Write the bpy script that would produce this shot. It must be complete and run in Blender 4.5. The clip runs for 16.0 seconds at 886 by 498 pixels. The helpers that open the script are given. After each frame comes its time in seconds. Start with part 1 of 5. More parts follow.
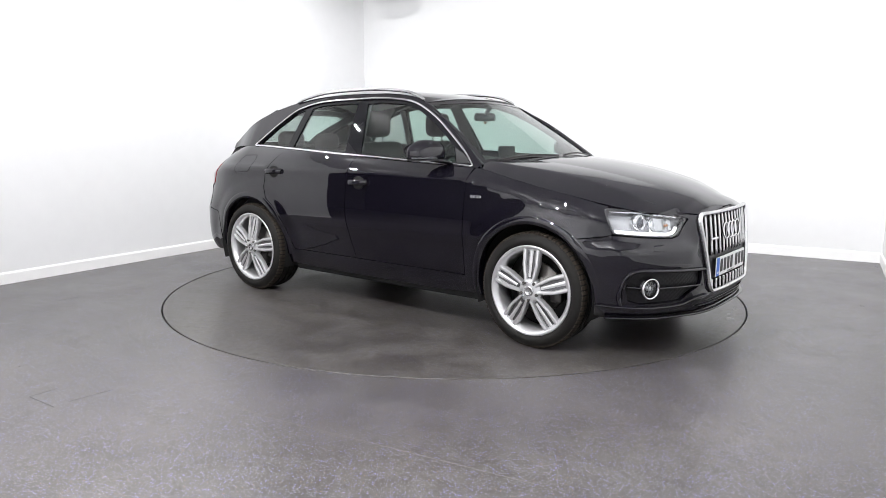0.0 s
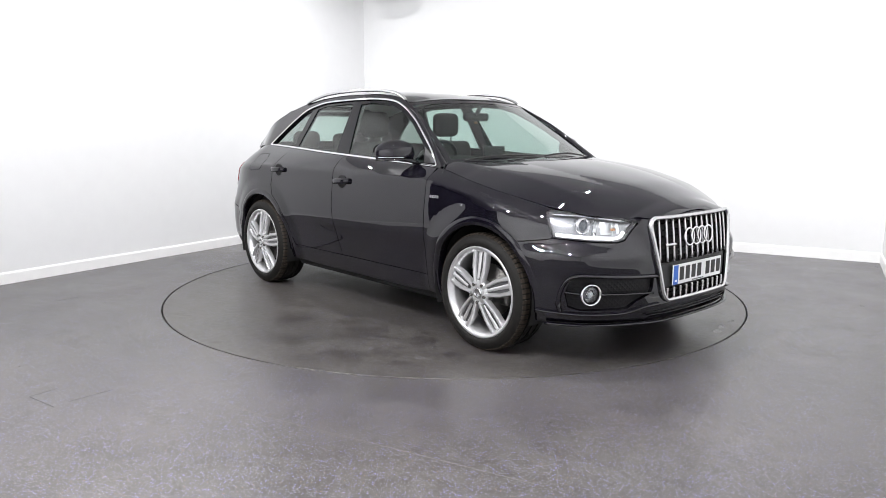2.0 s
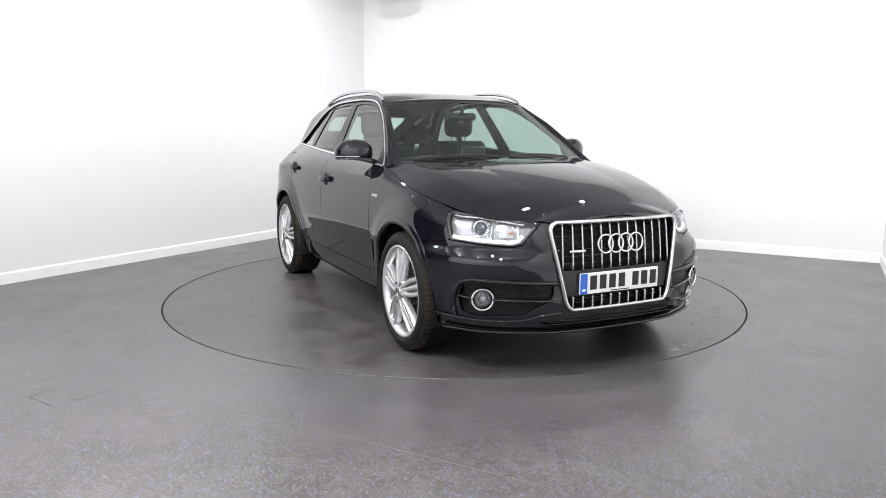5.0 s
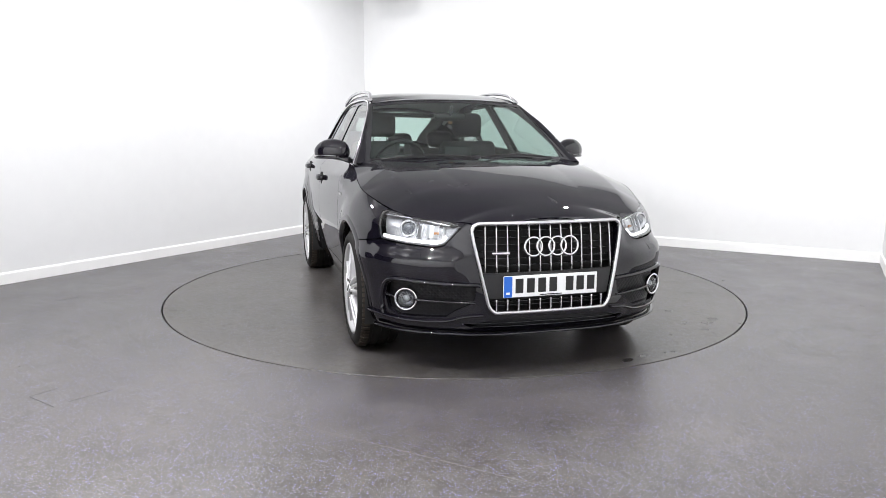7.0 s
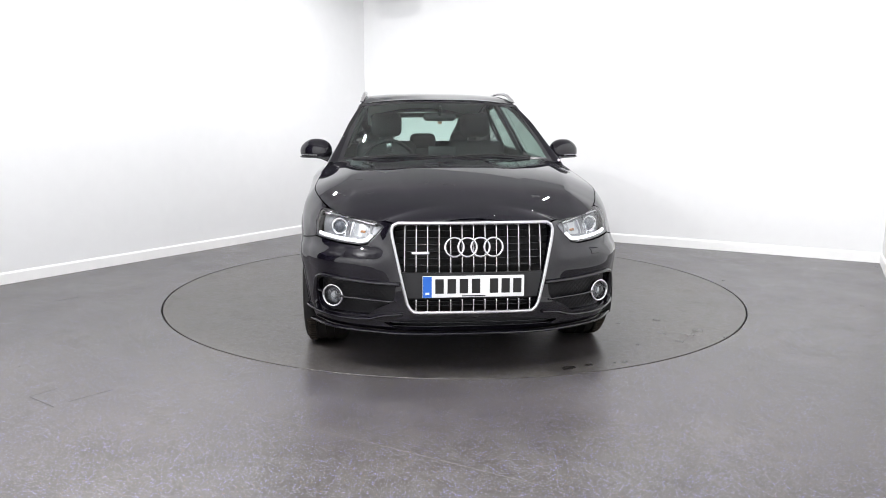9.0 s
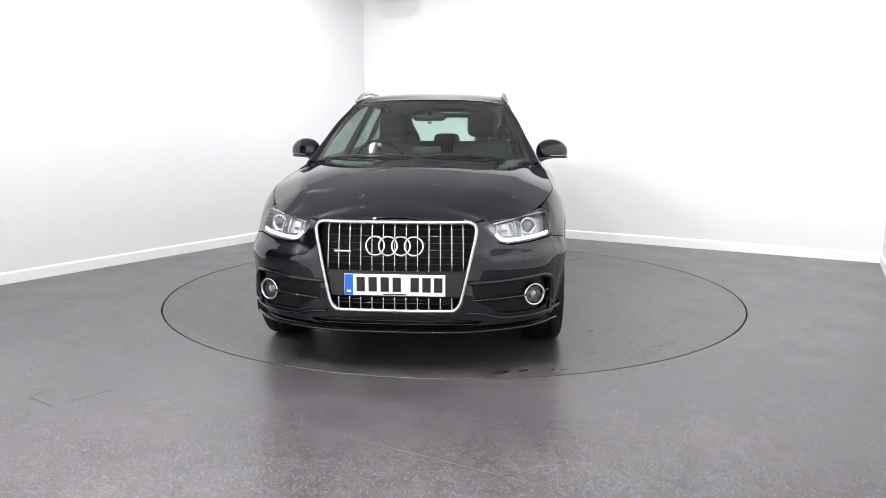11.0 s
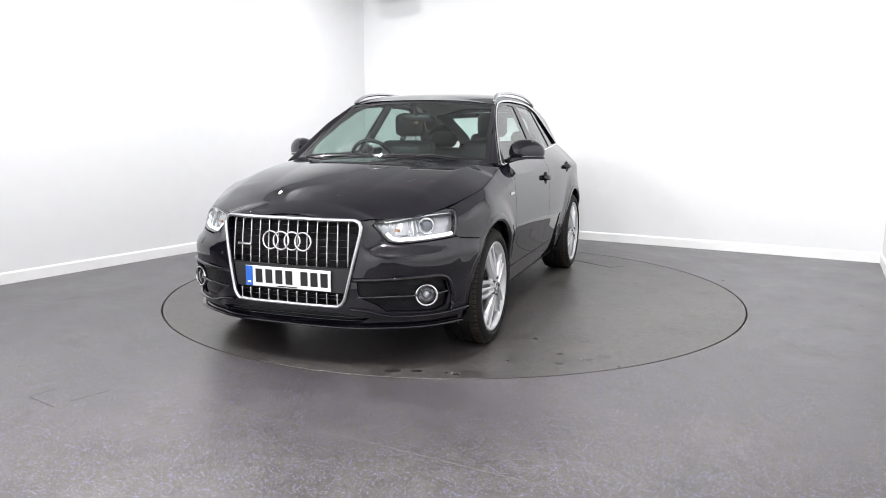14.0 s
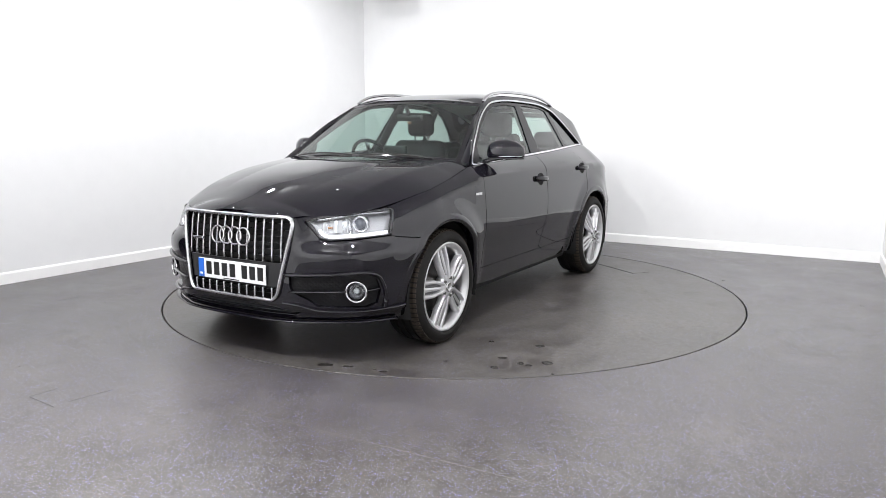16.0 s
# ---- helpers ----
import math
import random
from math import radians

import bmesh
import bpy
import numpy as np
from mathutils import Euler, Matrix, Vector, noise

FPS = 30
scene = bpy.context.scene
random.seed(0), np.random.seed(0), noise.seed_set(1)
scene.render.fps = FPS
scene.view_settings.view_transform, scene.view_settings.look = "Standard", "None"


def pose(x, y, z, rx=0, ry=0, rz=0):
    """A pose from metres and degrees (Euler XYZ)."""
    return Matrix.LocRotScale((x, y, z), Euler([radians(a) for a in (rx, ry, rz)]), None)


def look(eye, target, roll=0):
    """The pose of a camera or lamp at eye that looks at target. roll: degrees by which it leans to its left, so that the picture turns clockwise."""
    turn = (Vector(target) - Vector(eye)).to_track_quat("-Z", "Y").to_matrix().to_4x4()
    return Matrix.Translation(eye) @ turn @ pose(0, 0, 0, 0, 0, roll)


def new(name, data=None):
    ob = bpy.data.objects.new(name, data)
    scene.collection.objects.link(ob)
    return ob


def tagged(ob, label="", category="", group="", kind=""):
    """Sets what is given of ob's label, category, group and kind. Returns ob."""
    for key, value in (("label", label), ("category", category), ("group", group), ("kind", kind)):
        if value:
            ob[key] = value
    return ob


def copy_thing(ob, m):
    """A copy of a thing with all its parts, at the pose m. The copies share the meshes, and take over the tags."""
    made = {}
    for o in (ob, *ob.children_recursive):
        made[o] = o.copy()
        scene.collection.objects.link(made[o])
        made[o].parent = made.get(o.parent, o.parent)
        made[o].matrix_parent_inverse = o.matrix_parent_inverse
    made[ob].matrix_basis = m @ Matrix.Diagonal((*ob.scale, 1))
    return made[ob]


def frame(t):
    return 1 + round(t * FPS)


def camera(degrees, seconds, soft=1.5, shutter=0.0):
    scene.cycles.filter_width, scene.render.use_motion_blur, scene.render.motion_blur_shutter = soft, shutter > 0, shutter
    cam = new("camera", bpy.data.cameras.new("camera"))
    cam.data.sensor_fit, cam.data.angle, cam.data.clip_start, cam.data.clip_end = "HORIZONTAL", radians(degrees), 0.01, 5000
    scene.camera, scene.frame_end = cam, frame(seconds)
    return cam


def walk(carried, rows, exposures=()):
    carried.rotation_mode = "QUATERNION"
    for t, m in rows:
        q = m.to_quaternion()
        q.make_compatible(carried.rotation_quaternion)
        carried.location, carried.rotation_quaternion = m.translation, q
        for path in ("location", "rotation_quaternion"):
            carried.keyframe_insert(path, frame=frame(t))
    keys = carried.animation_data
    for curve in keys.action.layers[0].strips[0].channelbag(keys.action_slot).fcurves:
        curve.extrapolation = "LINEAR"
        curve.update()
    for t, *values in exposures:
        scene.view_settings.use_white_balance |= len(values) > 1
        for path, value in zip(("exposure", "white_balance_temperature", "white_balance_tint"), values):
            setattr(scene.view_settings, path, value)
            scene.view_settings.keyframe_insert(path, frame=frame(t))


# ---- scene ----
# The camera stands still; the car turns on a floor-level turntable round the world's origin.
cam = camera(62.39, 16.0, soft=0.8)
EYE = Vector((0.0, -5.866, 1.279))
VIEW = look(EYE, EYE + 5.0 * Vector((-0.01384, 0.98678, -0.16149)), 0.17)
walk(cam, [(0.0, VIEW), (16.0, VIEW)], [(0.0, -0.1), (16.0, -0.1)])


def turn_at(t):
    """The turntable's angle in degrees at t seconds."""
    return 52.62 - 5.152 * t + 0.0055 * t * (16.0 - t)


CAR_ON_TABLE = (-0.152, -0.066)
TABLE_R = 2.227

# ---- light ----
world = bpy.data.worlds.new("world")
scene.world = world
world.use_nodes = True
world.node_tree.nodes["Background"].inputs[0].default_value = (0.9, 0.95, 1.0, 1)
world.node_tree.nodes["Background"].inputs[1].default_value = 0.02

# the room's frame: CORNER is the far corner, ALONG runs down the long right wall, OUT towards the camera
CORNER = Vector((-1.209, 4.241, 0))
ALONG = Vector((0.8735, -0.4869, 0))
OUT = Vector((-0.5114, -0.8593, 0))
CEIL = 3.3


def room(a, b, z=0.0):
    """A place in the room: a metres along the right wall from the far corner, b metres out from it."""
    return CORNER + ALONG * a + OUT * b + Vector((0, 0, z))

# ---- materials ----
def nodes_of(name):
    m = bpy.data.materials.new(name)
    m.use_nodes = True
    nt = m.node_tree
    return m, nt, nt.nodes["Principled BSDF"]


def plain(name, col, rough=0.5, metal=0.0, coat=0.0, grain=0.0, scale=60.0, bump=0.0, spec=0.5, glow=0.0):
    """A Principled material with a little variation of colour and gloss at two scales."""
    m, nt, b = nodes_of(name)
    b.inputs["Base Color"].default_value = (*col, 1)
    b.inputs["Roughness"].default_value = rough
    b.inputs["Metallic"].default_value = metal
    b.inputs["Coat Weight"].default_value = coat
    b.inputs["Coat Roughness"].default_value = 0.03
    b.inputs["Specular IOR Level"].default_value = spec
    if glow:
        b.inputs["Emission Color"].default_value = (0.95, 0.97, 1.0, 1)
        b.inputs["Emission Strength"].default_value = glow
    if grain or bump:
        tc = nt.nodes.new("ShaderNodeTexCoord")
        n1 = nt.nodes.new("ShaderNodeTexNoise")
        n1.inputs["Scale"].default_value = scale
        n1.inputs["Detail"].default_value = 5
        n2 = nt.nodes.new("ShaderNodeTexNoise")
        n2.inputs["Scale"].default_value = scale * 0.06
        n2.inputs["Detail"].default_value = 3
        nt.links.new(tc.outputs["Object"], n1.inputs["Vector"])
        nt.links.new(tc.outputs["Object"], n2.inputs["Vector"])
        add = nt.nodes.new("ShaderNodeMath")
        add.operation = "ADD"
        nt.links.new(n1.outputs["Fac"], add.inputs[0])
        nt.links.new(n2.outputs["Fac"], add.inputs[1])
        if grain:
            ramp = nt.nodes.new("ShaderNodeMapRange")
            ramp.inputs[1].default_value, ramp.inputs[2].default_value = 0.6, 1.4
            ramp.inputs[3].default_value, ramp.inputs[4].default_value = 1 - grain, 1 + grain
            nt.links.new(add.outputs[0], ramp.inputs[0])
            hsv = nt.nodes.new("ShaderNodeHueSaturation")
            hsv.inputs["Color"].default_value = (*col, 1)
            nt.links.new(ramp.outputs[0], hsv.inputs["Value"])
            nt.links.new(hsv.outputs[0], b.inputs["Base Color"])
        if bump:
            bp = nt.nodes.new("ShaderNodeBump")
            bp.inputs["Strength"].default_value = bump
            bp.inputs["Distance"].default_value = 0.002
            nt.links.new(n1.outputs["Fac"], bp.inputs["Height"])
            nt.links.new(bp.outputs[0], b.inputs["Normal"])
    return m


def floor_vinyl(name, dark, smudge=0.5, dirt=2.1, specks=0.75, cool=1.0):
    """Dark grey safety vinyl: pale and bluish specks, scuffs and cloudy wear in gloss and colour."""
    m, nt, b = nodes_of(name)
    L = nt.links.new
    tc = nt.nodes.new("ShaderNodeTexCoord")
    cloud = nt.nodes.new("ShaderNodeTexNoise")
    cloud.inputs["Scale"].default_value, cloud.inputs["Detail"].default_value, cloud.inputs["Roughness"].default_value = 0.9, 8, 0.62
    L(tc.outputs["Object"], cloud.inputs["Vector"])
    fine = nt.nodes.new("ShaderNodeTexNoise")
    fine.inputs["Scale"].default_value, fine.inputs["Detail"].default_value = 190, 2
    L(tc.outputs["Object"], fine.inputs["Vector"])
    smear_map = nt.nodes.new("ShaderNodeMapping")
    smear_map.inputs["Scale"].default_value = (1.15, 1.0, 1.0)
    smear_map.inputs["Rotation"].default_value = (0, 0, 0.5)
    L(tc.outputs["Object"], smear_map.inputs["Vector"])
    smear = nt.nodes.new("ShaderNodeTexNoise")
    smear.inputs["Scale"].default_value, smear.inputs["Detail"].default_value, smear.inputs["Roughness"].default_value = dirt, 14, 0.70
    L(smear_map.outputs[0], smear.inputs["Vector"])
    base = nt.nodes.new("ShaderNodeValToRGB")
    e = base.color_ramp.elements
    e[0].position, e[0].color = 0.32, (dark * 0.84, dark * 0.785, dark * 0.76 * cool, 1)
    e[1].position, e[1].color = 0.70, (dark * 1.29, dark * 1.20, dark * 1.14 * cool, 1)
    L(cloud.outputs["Fac"], base.inputs[0])
    mix1 = nt.nodes.new("ShaderNodeMixRGB")
    mix1.blend_type = "MULTIPLY"
    mix1.inputs[0].default_value = smudge
    sm = nt.nodes.new("ShaderNodeValToRGB")
    sm.color_ramp.elements[0].position, sm.color_ramp.elements[0].color = 0.40, (0.50, 0.46, 0.43, 1)
    sm.color_ramp.elements[1].position, sm.color_ramp.elements[1].color = 0.56, (1, 1, 1, 1)
    L(smear.outputs["Fac"], sm.inputs[0])
    L(base.outputs[0], mix1.inputs[1])
    # small ragged scuffs on top of the broad dirt
    scuff = nt.nodes.new("ShaderNodeTexNoise")
    scuff.inputs["Scale"].default_value, scuff.inputs["Detail"].default_value, scuff.inputs["Roughness"].default_value = dirt * 5.5, 10, 0.66
    L(smear_map.outputs[0], scuff.inputs["Vector"])
    rag = nt.nodes.new("ShaderNodeValToRGB")
    rag.color_ramp.elements[0].position, rag.color_ramp.elements[0].color = 0.43, (0.62, 0.60, 0.58, 1)
    rag.color_ramp.elements[1].position, rag.color_ramp.elements[1].color = 0.52, (1, 1, 1, 1)
    L(scuff.outputs["Fac"], rag.inputs[0])
    worn = nt.nodes.new("ShaderNodeMixRGB")
    worn.blend_type = "MULTIPLY"
    worn.inputs[0].default_value = 1.0
    L(sm.outputs[0], worn.inputs[1])
    L(rag.outputs[0], worn.inputs[2])
    L(worn.outputs[0], mix1.inputs[2])
    mix2 = nt.nodes.new("ShaderNodeMixRGB")
    mix2.blend_type = "OVERLAY"
    mix2.inputs[0].default_value = 0.9
    L(mix1.outputs[0], mix2.inputs[1])
    L(fine.outputs["Fac"], mix2.inputs[2])
    last = mix2
    if specks:
        for scale, cut, col in ((118, 0.24, (0.48, 0.48, 0.53, 1)), (96, 0.26, (0.24, 0.24, 0.56, 1)), (140, 0.34, (0.03, 0.028, 0.03, 1)), (150, 0.34, (0.20, 0.19, 0.26, 1)), (70, 0.13, (0.40, 0.24, 0.16, 1))):
            vor = nt.nodes.new("ShaderNodeTexVoronoi")
            vor.inputs["Scale"].default_value = scale
            L(tc.outputs["Object"], vor.inputs["Vector"])
            lt = nt.nodes.new("ShaderNodeMath")
            lt.operation = "LESS_THAN"
            lt.inputs[1].default_value = cut
            L(vor.outputs["Distance"], lt.inputs[0])
            pick = nt.nodes.new("ShaderNodeSeparateColor")
            L(vor.outputs["Color"], pick.inputs[0])
            some = nt.nodes.new("ShaderNodeMath")
            some.operation = "LESS_THAN"
            some.inputs[1].default_value = 0.40
            L(pick.outputs[0], some.inputs[0])
            both = nt.nodes.new("ShaderNodeMath")
            both.operation = "MULTIPLY"
            L(lt.outputs[0], both.inputs[0])
            L(some.outputs[0], both.inputs[1])
            soft = nt.nodes.new("ShaderNodeMath")
            soft.operation = "MULTIPLY"
            soft.inputs[1].default_value = specks
            L(both.outputs[0], soft.inputs[0])
            both = soft
            mx = nt.nodes.new("ShaderNodeMixRGB")
            L(both.outputs[0], mx.inputs[0])
            L(last.outputs[0], mx.inputs[1])
            mx.inputs[2].default_value = col
            last = mx
    L(last.outputs[0], b.inputs["Base Color"])
    rr = nt.nodes.new("ShaderNodeMapRange")
    rr.inputs[1].default_value, rr.inputs[2].default_value = 0.3, 0.7
    rr.inputs[3].default_value, rr.inputs[4].default_value = 0.27, 0.44
    L(smear.outputs["Fac"], rr.inputs[0])
    L(rr.outputs[0], b.inputs["Roughness"])
    bp = nt.nodes.new("ShaderNodeBump")
    bp.inputs["Strength"].default_value, bp.inputs["Distance"].default_value = 0.18, 0.001
    L(fine.outputs["Fac"], bp.inputs["Height"])
    L(bp.outputs[0], b.inputs["Normal"])
    return m


def car_paint(name):
    """Very dark blue-black metallic paint under a clear coat, with fine flake."""
    m, nt, b = nodes_of(name)
    tc = nt.nodes.new("ShaderNodeTexCoord")
    vor = nt.nodes.new("ShaderNodeTexVoronoi")
    vor.inputs["Scale"].default_value = 900
    nt.links.new(tc.outputs["Object"], vor.inputs["Vector"])
    mx = nt.nodes.new("ShaderNodeMixRGB")
    mx.inputs[1].default_value = (0.0017, 0.0015, 0.0026, 1)
    mx.inputs[2].default_value = (0.0066, 0.0056, 0.0108, 1)
    sep = nt.nodes.new("ShaderNodeSeparateColor")
    nt.links.new(vor.outputs["Color"], sep.inputs[0])
    nt.links.new(sep.outputs[0], mx.inputs[0])
    nt.links.new(mx.outputs[0], b.inputs["Base Color"])
    b.inputs["Metallic"].default_value = 0.0
    b.inputs["Specular IOR Level"].default_value = 0.0
    b.inputs["Roughness"].default_value = 0.35
    b.inputs["Coat Weight"].default_value = 1.0
    b.inputs["Coat Roughness"].default_value = 0.006
    b.inputs["Coat IOR"].default_value = 1.63
    return m


def pane_glass(name, tint, ior=1.5):
    """Thin glass: it lets light through with a tint and mirrors by Fresnel."""
    m = bpy.data.materials.new(name)
    m.use_nodes = True
    nt = m.node_tree
    nt.nodes.remove(nt.nodes["Principled BSDF"])
    out = nt.nodes["Material Output"]
    tr = nt.nodes.new("ShaderNodeBsdfTransparent")
    tr.inputs[0].default_value = (*tint, 1)
    gl = nt.nodes.new("ShaderNodeBsdfGlossy")
    gl.inputs["Roughness"].default_value = 0.0
    lw = nt.nodes.new("ShaderNodeLayerWeight")
    lw.inputs[0].default_value = 0.5
    power = nt.nodes.new("ShaderNodeMath")
    power.operation = "POWER"
    power.inputs[1].default_value = 4.5
    nt.links.new(lw.outputs["Facing"], power.inputs[0])
    fr = nt.nodes.new("ShaderNodeMapRange")
    fr.inputs[3].default_value, fr.inputs[4].default_value = ((ior - 1) / (ior + 1)) ** 2 * 1.6, 1.0
    nt.links.new(power.outputs[0], fr.inputs[0])
    mx = nt.nodes.new("ShaderNodeMixShader")
    nt.links.new(fr.outputs[0], mx.inputs[0])
    nt.links.new(tr.outputs[0], mx.inputs[1])
    nt.links.new(gl.outputs[0], mx.inputs[2])
    nt.links.new(mx.outputs[0], out.inputs[0])
    return m


def honeycomb(name):
    m, nt, b = nodes_of(name)
    b.inputs["Base Color"].default_value = (0.006, 0.006, 0.007, 1)
    b.inputs["Roughness"].default_value = 0.30
    b.inputs["Specular IOR Level"].default_value = 0.3
    tc = nt.nodes.new("ShaderNodeTexCoord")
    vor = nt.nodes.new("ShaderNodeTexVoronoi")
    vor.feature = "DISTANCE_TO_EDGE"
    vor.inputs["Scale"].default_value, vor.inputs["Randomness"].default_value = 52, 0.0
    mp = nt.nodes.new("ShaderNodeMapping")
    mp.inputs["Rotation"].default_value = (0.0, radians(45), 0.0)
    mp.inputs["Scale"].default_value = (1.0, 0.02, 1.0)
    nt.links.new(tc.outputs["Object"], mp.inputs["Vector"])
    nt.links.new(mp.outputs[0], vor.inputs["Vector"])
    bp = nt.nodes.new("ShaderNodeBump")
    bp.invert = True
    bp.inputs["Strength"].default_value, bp.inputs["Distance"].default_value = 0.5, 0.006
    nt.links.new(vor.outputs["Distance"], bp.inputs["Height"])
    nt.links.new(bp.outputs[0], b.inputs["Normal"])
    return m


WALL_WHITE = plain("white_wall_paint", (0.735, 0.74, 0.74), 0.6, grain=0.02, scale=8, bump=0.05)
SKIRT_WHITE = plain("white_gloss_skirting", (0.84, 0.84, 0.83), 0.35, grain=0.03, scale=10)
CEILING_WHITE = plain("ceiling_paint", (0.68, 0.68, 0.685), 0.8, grain=0.03, scale=4)
BACK_GREY = plain("grey_back_wall", (0.05, 0.05, 0.053), 0.7, grain=0.08, scale=3)
FLOOR = floor_vinyl("speckled_vinyl", 0.084, 0.5, cool=0.96)
TABLE_VINYL = floor_vinyl("turntable_vinyl", 0.086, 0.9, 4.2, 0.35, 0.93)
GAP = plain("dark_gap", (0.01, 0.01, 0.01), 0.8)
STAIN = plain("wet_dark_stain", (0.035, 0.032, 0.03), 0.2, grain=0.2, scale=30)
PAINT = car_paint("blue_black_car_paint")
GLASS = pane_glass("tinted_car_glass", (0.70, 0.84, 0.79), 1.72)
GLASS_SIDE = pane_glass("side_car_glass", (0.62, 0.74, 0.69), 1.65)
GLASS_DARK = pane_glass("quarter_car_glass", (0.42, 0.47, 0.45))
GLASS_REAR = pane_glass("rear_car_glass", (0.82, 0.95, 0.90))
LENS = pane_glass("clear_lamp_lens", (0.95, 0.96, 0.97))
CHROME = plain("chrome", (0.80, 0.80, 0.82), 0.09, 1.0, grain=0.04, scale=40)
SATIN = plain("satin_aluminium", (0.66, 0.66, 0.67), 0.26, 1.0, grain=0.05, scale=60)
ALLOY = plain("silver_alloy", (0.62, 0.62, 0.63), 0.30, 0.7, coat=0.6, grain=0.06, scale=50)
ALLOY_DARK = plain("alloy_groove", (0.16, 0.16, 0.165), 0.4, 0.7)
RUBBER = plain("tyre_rubber", (0.010, 0.0092, 0.0085), 0.68, spec=0.22, grain=0.25, scale=40, bump=0.25)
TREAD = plain("dusty_tyre_tread", (0.030, 0.023, 0.017), 0.75, spec=0.3, grain=0.4, scale=30, bump=0.3)
BLACK_GLOSS = plain("gloss_black_plastic", (0.008, 0.008, 0.010), 0.12, coat=0.5)
BLACK_TRIM = plain("black_pillar_trim", (0.008, 0.008, 0.010), 0.02, spec=0.28)
BLACK_PLASTIC = plain("black_plastic", (0.014, 0.014, 0.015), 0.42, grain=0.15, scale=90, bump=0.15)
BLACK_VOID = plain("dark_underbody", (0.006, 0.006, 0.006), 0.8)
HONEY = honeycomb("honeycomb_mesh_plastic")
STEEL = plain("brake_steel", (0.13, 0.125, 0.12), 0.45, 1.0, grain=0.1, scale=60)
CLOTH = plain("dark_seat_cloth", (0.026, 0.026, 0.027), 0.85, grain=0.2, scale=180, bump=0.3)
DASH = plain("soft_dashboard", (0.07, 0.072, 0.073), 0.6, grain=0.1, scale=200, bump=0.2)
HEADLINER = plain("grey_headliner", (0.58, 0.58, 0.56), 0.9, grain=0.05, scale=90)
LAMP_BODY = plain("lamp_reflector", (0.72, 0.73, 0.75), 0.14, 0.9)
LAMP_DARK = plain("dark_lamp_bezel", (0.03, 0.03, 0.033), 0.3, 0.0)
LAMP_GREY = plain("lamp_bezel", (0.55, 0.56, 0.57), 0.3, 0.6)
LAMP_BACK = plain("lamp_backing", (0.42, 0.425, 0.44), 0.25, 0.6)
FOG_BODY = plain("fog_lamp_reflector", (0.22, 0.22, 0.23), 0.2, 0.7)
LED = plain("lit_led_strip", (0.9, 0.9, 0.9), 0.4, glow=1.1)
PROJECTOR = plain("projector_lens", (0.10, 0.11, 0.13), 0.04, 0.2, coat=1.0)
RED_LENS = plain("red_tail_lens", (0.30, 0.012, 0.016), 0.12, coat=1.0)
PLATE_WHITE = plain("white_plate", (0.78, 0.79, 0.79), 0.4)
PLATE_BLUE = plain("blue_plate_band", (0.02, 0.13, 0.55), 0.4)
PLATE_INK = plain("plate_ink", (0.012, 0.012, 0.012), 0.45)
AMBER = plain("amber_bulb", (0.34, 0.16, 0.07), 0.2, coat=0.5)
ORANGE = plain("tan_tag", (0.30, 0.16, 0.09), 0.5)
FIXTURE = plain("grey_fixture", (0.62, 0.62, 0.625), 0.6)

# ---- tools for building ----
def part(name, bm, material, parent=None, label="", smooth=True):
    """Links a bmesh as one mesh object under a thing or a part."""
    bm.normal_update()
    me = bpy.data.meshes.new(name)
    bm.to_mesh(me)
    bm.free()
    for m in (material if isinstance(material, (list, tuple)) else [material]):
        me.materials.append(m)
    for p in me.polygons:
        p.use_smooth = smooth
    ob = new(name, me)
    if parent:
        ob.parent = parent
    if label:
        ob["label"] = label
    return ob


def soften(ob, angle=35):
    """Keeps sharp edges sharp under smooth shading."""
    me = ob.data
    bm = bmesh.new()
    bm.from_mesh(me)
    for e in bm.edges:
        e.smooth = not (len(e.link_faces) == 2 and e.calc_face_angle(0) > radians(angle))
    bm.to_mesh(me)
    bm.free()
    return ob


def box_bm(x0, x1, y0, y1, z0, z1, bevel=0.0, seg=2):
    bm = bmesh.new()
    bmesh.ops.create_cube(bm, size=1)
    for v in bm.verts:
        v.co = Vector(((x0 + x1) / 2 + v.co.x * (x1 - x0), (y0 + y1) / 2 + v.co.y * (y1 - y0), (z0 + z1) / 2 + v.co.z * (z1 - z0)))
    if bevel:
        bmesh.ops.bevel(bm, geom=bm.edges[:], offset=bevel, segments=seg, affect="EDGES", profile=0.5)
    return bm


